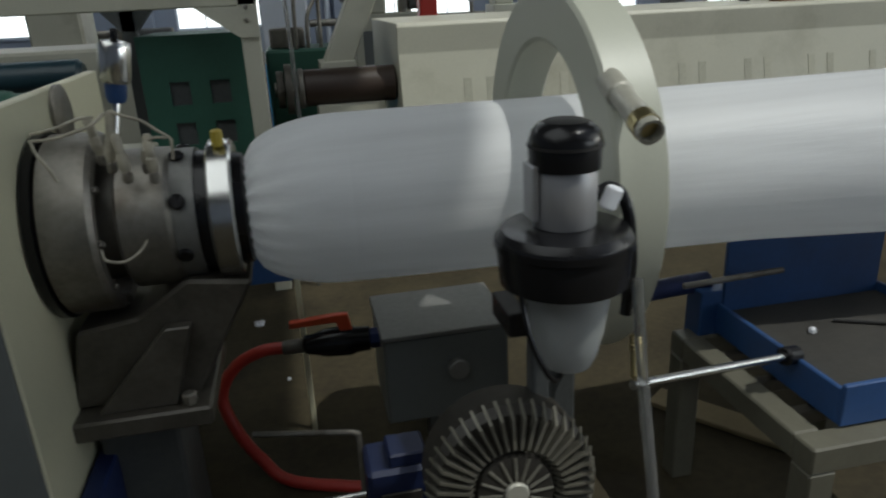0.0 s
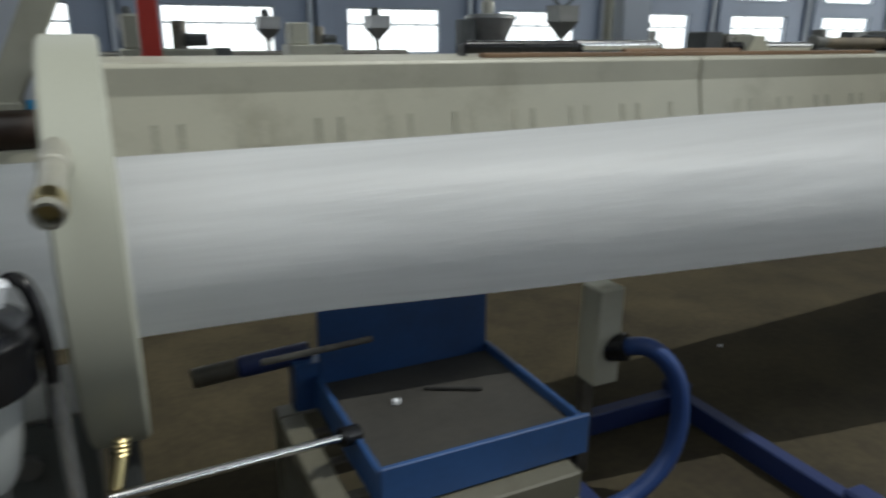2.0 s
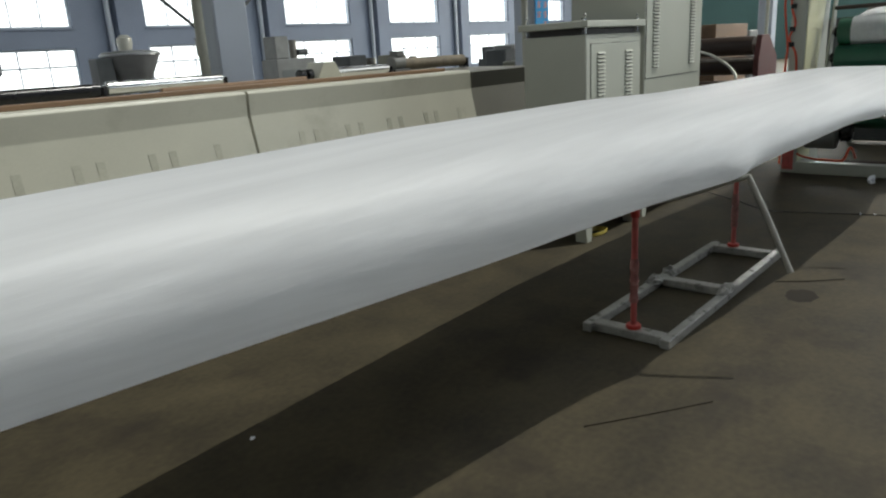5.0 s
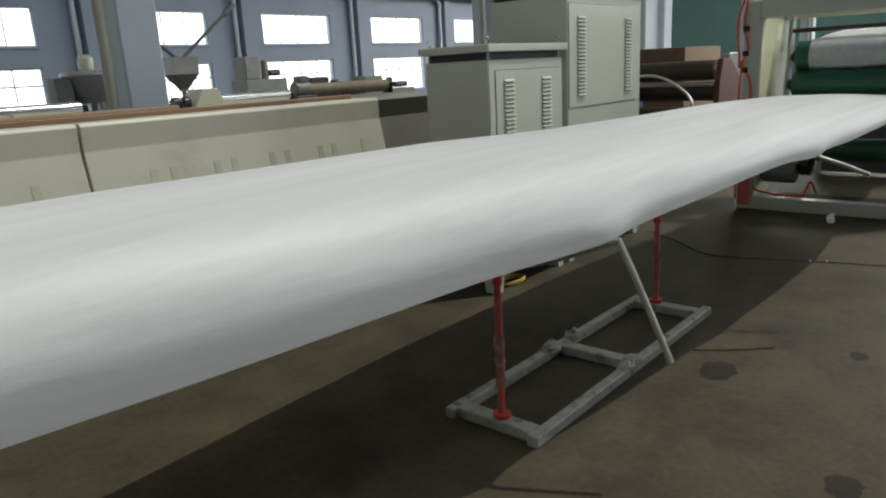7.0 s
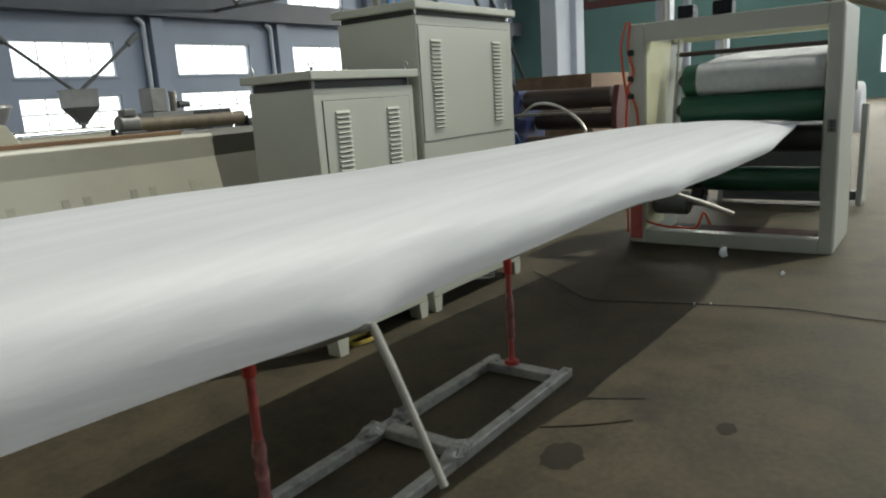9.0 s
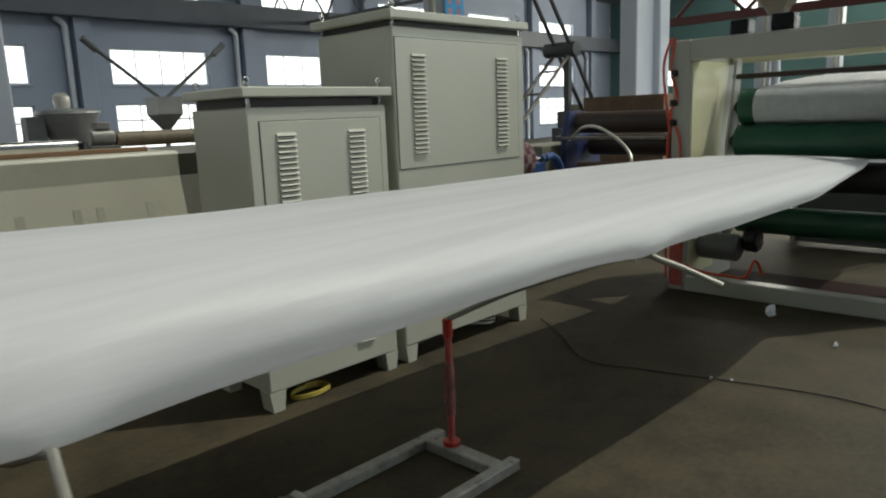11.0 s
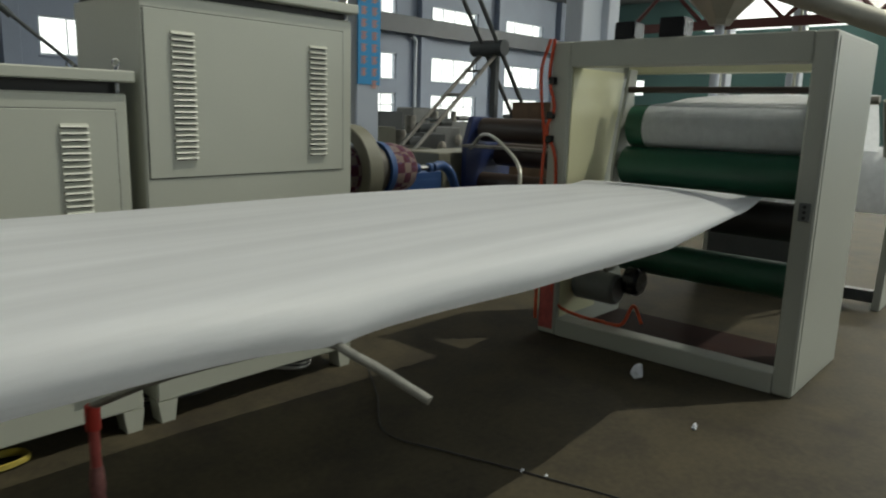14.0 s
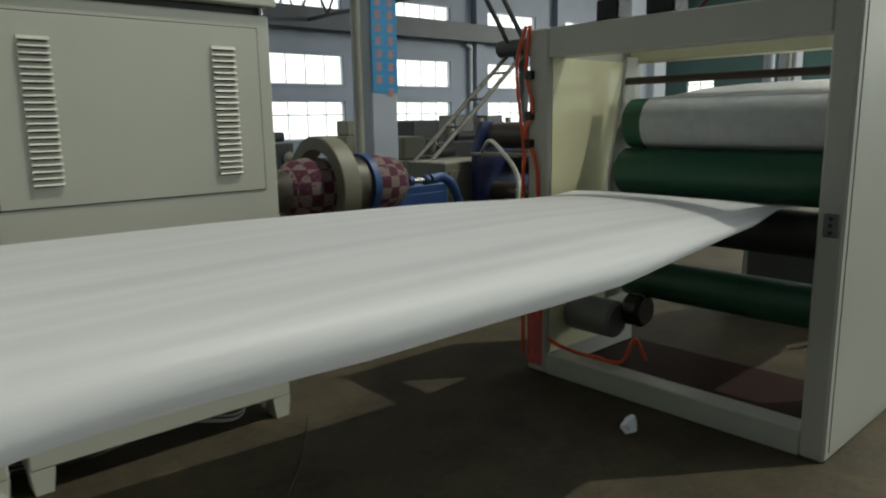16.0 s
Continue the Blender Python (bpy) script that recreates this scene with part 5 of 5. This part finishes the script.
def roller_machine():
    t = thing("roller_machine", "machine with dark rubber rollers in red and blue frames", "roller machine", (12.6, 3.8, 0))
    for x, z, r in ((12.45, 1.36, 0.13), (12.75, 1.08, 0.13), (12.45, 0.78, 0.11)):
        rl = part("roller", cyl((x, 3.2, z), (x, 4.42, z), r, 30, 0.008), M_BROWNROLL, t, "dark rubber roller", True)
        part("shaft", cyl((x, 3.08, z), (x, 4.54, z), 0.03, 14), M_STEEL, rl, "", True)
    for y in (3.06, 4.46):
        part("side_frame", prism([(12.2, 0), (13.0, 0), (13.0, 1.2), (12.6, 1.5), (12.3, 1.5), (12.2, 1.2)], "y", y, y + 0.07, bevel=0.006), M_BEAM if y < 4 else M_BLUEDARK, t, "painted side frame")
    part("tray", box((12.1, 3.15, 1.17), (12.3, 4.45, 1.2), 0.004), M_STEEL, t)
    part("air_line", pipe([(12.2, 4.4, 1.16), (11.9, 4.0, 1.32), (11.5, 3.5, 1.30), (11.3, 3.1, 1.1), (11.2, 3.0, 0.85), (11.2, 2.95, 0.0)], 0.018, 10), M_GREYPIPE, t, "pale grey air line", True)
    return t


roller_machine()
crate = thing("wooden_crate", "large brown wooden crate standing far back", "crate", (16.5, 5.5, 0))
for i in range(7):
    part("plank", box((15.6, 4.9, 0.05 + i * 0.24), (15.63, 6.4, 0.05 + i * 0.24 + 0.225), 0.004), M_WOOD, crate)
part("body", box((15.632, 4.92, 0.0), (17.4, 6.38, 1.72), 0.01), M_WOOD, crate)


# ---- machinery far back in the hall ----
def square_bin(x, y, z0, z1, w, neck, bm=None):
    """Square sheet metal bin: upright sides above, tapering to a neck below."""
    bm = bm or bmesh.new()
    zm = z0 + (z1 - z0) * 0.5
    rings = [[bm.verts.new((x + a * h, y + b * h, z)) for a, b in ((-1, -1), (1, -1), (1, 1), (-1, 1))]
             for z, h in ((z0, neck / 2), (z0 + 0.06, neck / 2), (zm, w / 2), (z1 - 0.03, w / 2), (z1 - 0.03, w / 2 + 0.02), (z1, w / 2 + 0.02))]
    for p, q in zip(rings, rings[1:]):
        for k in range(4):
            n = (k + 1) % 4
            bm.faces.new((p[k], p[n], q[n], q[k]))
    bm.faces.new(rings[0][::-1])
    bm.faces.new(rings[-1])
    bmesh.ops.recalc_face_normals(bm, faces=bm.faces)
    return bm


def hopper(x, y, z_mouth, w, group="plastic hoppers"):
    t = thing("material_hopper", "grey square material hopper on a dark extruder barrel", "hopper", (x, y, 0), group)
    part("bin", square_bin(x, y, z_mouth, z_mouth + w * 1.1, w, w * 0.3), M_HOPPER, t, "dull sheet steel bin")
    part("loader_motor", lathe((x - w * 0.1, y, z_mouth + w * 1.1), (x - w * 0.1, y, z_mouth + w * 1.45), [(0, w * 0.2), (0.7, w * 0.2), (1, w * 0.1)], 16), M_SHADE, t, "", True)
    part("outlet", cyl((x, y, z_mouth - w * 0.5), (x, y, z_mouth + 0.02), w * 0.11, 12), M_STEEL, t, "", True)
    part("barrel", cyl((x - w * 1.8, y, z_mouth - w * 0.6), (x + w * 1.5, y, z_mouth - w * 0.6), w * 0.16, 16), M_STEEL, t, "", True)
    for dx in (-w * 1.4, w):
        part("stand", box((x + dx - 0.08, y - 0.15, 0), (x + dx + 0.08, y + 0.15, z_mouth - w * 0.75), 0.01), M_GREYBOX, t)
    part("gearbox", box((x - w * 2.6, y - 0.25, 0.4), (x - w * 1.8, y + 0.25, z_mouth - w * 0.3), 0.02), M_SHADE, t)
    part("base", box((x - w * 2.7, y - 0.3, 0), (x + w * 1.5, y + 0.3, 0.4), 0.02), M_SHADE, t)
    return t


def drum_mixer(x, y):
    t = thing("drum_mixer", "wide grey tapered mixing drum with a pale motor on top", "mixer", (x, y, 0))
    part("drum", lathe((x, y, 1.2), (x, y, 1.95), [(0, 0.42), (0.05, 0.46), (0.9, 0.74), (0.92, 0.77), (1, 0.77)], 28), M_HOPPER, t, "tapered sheet steel drum", True)
    part("lid", lathe((x, y, 1.95), (x, y, 2.02), [(0, 0.74), (0.6, 0.7), (1, 0.4)], 28), M_GREYPART, t, "", True)
    part("drive_motor", lathe((x - 0.1, y, 2.02), (x - 0.1, y, 2.42), [(0, 0.16), (0.5, 0.2), (0.8, 0.19), (1, 0.1)], 18), M_GREYPIPE, t, "pale drive motor", True)
    part("control_panel", box((x - 1.05, y - 0.3, 0), (x - 0.62, y + 0.2, 1.85), 0.02), M_SHADE, t, "dark control panel")
    for k in range(3):
        a = 2 * math.pi * k / 3 + 0.5
        part("leg", box((x + 0.4 * math.cos(a) - 0.06, y + 0.4 * math.sin(a) - 0.06, 0), (x + 0.4 * math.cos(a) + 0.06, y + 0.4 * math.sin(a) + 0.06, 1.22), 0.01), M_GREYBOX, t)
    return t


def boom_loader(x, y, h, span):
    t = thing("boom_loader", "dark tube loader with two raised arms", "loader", (x, y, 0))
    part("mast", cyl((x, y, 0), (x, y, h), 0.07, 14), M_GREYPART, t, "", True)
    part("bin", square_bin(x, y, h - 0.85, h + 0.1, 0.72, 0.2), M_GREYPART, t, "dark square bin")
    for s in (-1, 1):
        a = part("arm", pipe([(x, y, h), (x + s * span, y, h + span * 0.8)], 0.05, 10, 0), M_SHADE, t, "black slanting arm", True)
        part("arm_head", cyl((x + s * span * 0.86, y, h + span * 0.68), (x + s * span * 1.04, y, h + span * 0.84), 0.09, 12), M_SHADE, a, "", True)
    part("base", box((x - 0.5, y - 0.4, 0), (x + 0.5, y + 0.4, 0.5), 0.02), M_SHADE, t)
    return t


def grey_bench(x, y, w, h, mat, label):
    t = thing("machine_block", label, "machine", (x, y, 0), "machines in the back row")
    part("bed", box((x - w / 2, y - 0.4, 0), (x + w / 2, y + 0.4, h * 0.7), 0.02), mat, t)
    part("head", box((x - w * 0.45, y - 0.3, h * 0.7), (x - w * 0.1, y + 0.3, h), 0.03), mat, t)
    part("column", cyl((x + w * 0.15, y, h * 0.7), (x + w * 0.15, y, h * 0.95), 0.12, 14), M_STEEL, t, "", True)
    part("motor", cyl((x + w * 0.2, y - 0.1, h * 0.78), (x + w * 0.45, y - 0.1, h * 0.78), 0.1, 16), M_SHADE, t, "", True)
    part("panel", box((x - w * 0.4, y - 0.41, h * 0.15), (x + w * 0.1, y - 0.402, h * 0.55), 0.004), M_GREYBOX, t)
    part("wheel", lathe((x + w * 0.42, y - 0.46, h * 0.5), (x + w * 0.42, y - 0.42, h * 0.5), [(0, 0.1), (0.5, 0.15), (1, 0.1)], 20), M_STEEL, t, "", True)
    return t


hopper(7.85, 19.0, 1.28, 0.58)
hopper(4.9, 19.2, 1.25, 0.55)
hopper(1.6, 19.0, 1.25, 0.55)
hopper(-3.0, 16.0, 1.3, 0.5)
drum_mixer(11.4, 19.0)
boom_loader(13.95, 19.0, 2.2, 1.9)
for x, y, w, h, mat, lab in ((1.8, 12.5, 1.4, 1.75, M_BEIGE, "ivory machine tool in the back row"), (5.6, 17.6, 1.3, 1.7, M_BEIGE, "pale machine tool in the back row"),
                             (16.3, 18.6, 1.5, 2.25, M_GREYPART, "grey mixing machine in the back row"), (13.8, 12.5, 1.6, 1.55, M_SHADE, "dark machine tool in the back row"),
                             (16.8, 10.2, 2.0, 1.5, M_SHADE, "dark machine bed in the back row"), (19.5, 12.0, 1.8, 1.6, M_GREYPART, "grey machine bed in the back row"),
                             (22.0, 10.5, 2.0, 1.5, M_SHADE, "dark lathe in the back row"), (25.5, 12.5, 2.2, 1.7, M_OLIVE, "olive machine in the back row"),
                             (15.0, 8.6, 1.4, 1.25, M_OLIVE, "olive machine beside the column"), (18.4, 8.0, 1.6, 1.4, M_SHADE, "dark machine beyond the column"),
                             (24.0, 7.0, 2.0, 1.6, M_GREYPART, "grey machine far down the hall"), (28.5, 5.5, 2.4, 1.8, M_SHADE, "dark machine far down the hall"),
                             (31.0, 1.0, 2.4, 1.7, M_GREYPART, "grey machine at the far end"), (29.5, -3.5, 2.0, 1.5, M_SHADE, "dark machine at the far end"),
                             (-2.0, 9.0, 1.6, 1.5, M_BEIGE, "ivory machine in the rear row"), (20.5, 17.5, 2.4, 1.5, M_OLIVE, "olive machine near the windows"), (27.0, 18.0, 2.4, 1.6, M_SHADE, "dark machine near the windows")):
    grey_bench(x, y, w, h, mat, lab)


def truss_loader():
    t = thing("truss_conveyor", "dark steel truss conveyor rising between the machines", "conveyor", (14.2, 6.3, 0))
    for dy in (-0.15, 0.15):
        part("chord", pipe([(12.6, 6.2 + dy, 0.7), (15.05, 6.4 + dy, 2.5)], 0.03, 6, 0), M_STEEL, t)
        part("chord", pipe([(14.0, 6.3 + dy, 3.6), (15.9, 6.4 + dy, 1.4)], 0.035, 6, 0), M_SHADE, t)
    for i in range(6):
        f = i / 5
        p = Vector((12.6, 6.05, 0.7)).lerp(Vector((15.05, 6.25, 2.5)), f)
        part("rung", pipe([p, p + Vector((0, 0.3, 0))], 0.02, 6, 0), M_STEEL, t)
    part("leg", box((15.0, 6.3, 0), (15.1, 6.4, 2.5), 0.005), M_SHADE, t)
    part("leg", box((12.75, 6.15, 0), (12.83, 6.25, 0.85), 0.005), M_SHADE, t)
    part("head_motor", cyl((14.95, 6.1, 2.5), (14.95, 6.7, 2.5), 0.12, 14), M_SHADE, t, "", True)
    return t


truss_loader()

def extraction_hood():
    t = thing("extraction_hood", "grey sheet metal hood with a slanting duct on a pole", "extraction hood", (17, 3.7, 0))
    part("pole", cyl((17, 3.7, 0), (17, 3.7, 2.97), 0.07, 14), M_COLUMN, t, "", True)
    part("foot_plate", box((16.8, 3.5, 0), (17.2, 3.9, 0.03), 0.004), M_GREYPART, t)
    part("hood", lathe((17, 3.7, 2.9), (17, 3.7, 4.2), [(0, 0.16), (0.06, 0.2), (0.38, 0.62), (0.42, 0.64), (0.95, 0.64), (1, 0.6)], 8), M_GREYPIPE, t, "pale grey funnel hood")
    part("duct", pipe([(17.1, 3.1, 3.42), (17.1, 1.1, 2.63), (17.1, 0.2, 2.3)], 0.15, 12, 0), M_GREYPIPE, t, "slanting grey duct", True)
    part("duct_leg", box((17.02, 0.1, 0), (17.18, 0.3, 2.3), 0.01), M_GREYPART, t)
    return t


extraction_hood()
bm = bmesh.new()
for i, y in enumerate((-6, 2, 10, 18)):
    box((22.0, y, 5.2), (22.12, y + 7.9, 5.32), 0, bm)
    box((22.0, y, 6.6), (22.12, y + 7.9, 6.72), 0, bm)
    for j in range(4):
        a = Vector((22.06, y + 2 * j, 5.3))
        pipe([a, a + Vector((0, 1.0, 1.35)), a + Vector((0, 2.0, 0))], 0.05, 6, 0, bm)
girder = bmesh.new()
box((24.8, Y0 + 0.02, 3.78), (25.0, 9.6, 4.0), 0.01, girder)
box((24.8, Y0 + 0.02, 4.9), (25.0, 9.6, 5.1), 0.01, girder)
for i in range(10):
    pipe([(24.9, Y0 + 0.3 + 2 * i, 3.95), (24.9, Y0 + 1.3 + 2 * i, 4.95), (24.9, Y0 + 2.3 + 2 * i, 3.95)], 0.06, 6, 0, girder)
structure("crane_bridge", girder, M_BEAM, "dark red lattice crane bridge across the hall", "crane bridge")
structure("roof_truss", bm, M_SHADE, "dark steel roof truss across the hall", "truss")

# ---- small things on the floor ----
cable = thing("floor_cable", "thin black cable snaking over the floor", "cable", (8.6, 1.0, 0))
part("line", pipe([(9.0, 2.5, 0.006), (8.72, 2.1, 0.006), (8.45, 1.75, 0.006), (8.52, 1.4, 0.006), (8.62, 1.04, 0.006), (8.75, 0.46, 0.006), (8.72, -0.15, 0.006), (8.9, -1.2, 0.006), (8.6, -3.0, 0.006)], 0.004, 6), M_CABLE, cable, "", True)
for pts, lab in (([(4.28, 1.22, 0.002), (4.53, 1.04, 0.002), (4.78, 0.87, 0.002)], "short dark wire lying on the floor"), ([(6.52, 1.12, 0.004), (6.64, 0.94, 0.004), (6.78, 0.78, 0.004)], "short dark wire lying on the floor")):
    w = thing("wire_offcut", lab, "wire", pts[1], "wire offcuts")
    part("wire", pipe(pts, 0.0028, 6), M_STAIN, w, "", True)


def crumpled(x, y, size, label, mat):
    t = thing("paper_scrap", label, "paper", (x, y, 0), "scraps on the floor")
    bm = bmesh.new()
    bmesh.ops.create_icosphere(bm, subdivisions=2, radius=1)
    for v in bm.verts:
        k = 0.55 + 0.6 * random.random()
        v.co = Vector((v.co.x * size * k, v.co.y * size * 0.7 * k, max(0.0, (v.co.z + 0.75) * size * 0.8 * k)))
    bmesh.ops.translate(bm, verts=bm.verts, vec=(x, y, 0.001))
    part("paper", bm, mat, t)
    return t


random.seed(11)
crumpled(10.05, 1.23, 0.06, "crumpled white paper on the dark floor", M_WHITE)
for x, y, sz in ((9.6, 0.68, 0.022), (8.62, 1.05, 0.012), (8.66, 0.95, 0.01), (3.4, 2.3, 0.012), (-0.29, 3.27, 0.028), (-0.155, 2.70, 0.011), (10.9, 1.2, 0.012)):
    crumpled(x, y, sz, "small white foam scrap on the floor", M_WHITE)


def stain(x, y, r):
    bm = bmesh.new()
    vs = [bm.verts.new((x + r * (0.8 + 0.3 * random.random()) * math.cos(a), y + r * (0.6 + 0.25 * random.random()) * math.sin(a), 0.002)) for a in (2 * math.pi * i / 22 for i in range(22))]
    bm.faces.new(vs)
    t = thing("oil_stain", "dark oil stain soaked into the concrete", "stain", (x, y, 0), "oil stains")
    part("patch", bm, M_STAIN, t)


for x, y, r in ((6.34, 0.92, 0.12), (6.9, 0.4, 0.06), (5.6, 0.2, 0.09), (8.0, -0.2, 0.05), (12.2, -0.4, 0.15)):
    stain(x, y, r)
yel = thing("yellow_cable_coil", "yellow cable coil on the floor under the cabinet", "cable", (7.05, 2.7, 0))
part("coil", pipe([(7.05 + (0.11 + 0.01 * (i % 3)) * math.cos(i * 0.7), 2.68 + 0.07 * math.sin(i * 0.7), 0.006 + 0.0010 * i) for i in range(30)], 0.005, 6, 3), M_YELLOW, yel, "", True)
blk = thing("black_cable_bundle", "black and grey cables lying under the tall cabinet", "cable", (8.4, 2.85, 0))
for i in range(4):
    part("cable", pipe([(7.7, 2.95 - i * 0.03, 0.015), (8.0, 2.8 - i * 0.02, 0.02 + 0.01 * i), (8.4, 2.82 + i * 0.02, 0.05), (8.7, 2.72, 0.02 + i * 0.012), (8.85, 2.9, 0.1)], 0.012, 8), M_CABLE if i % 2 else M_GREYPIPE, blk, "", True)
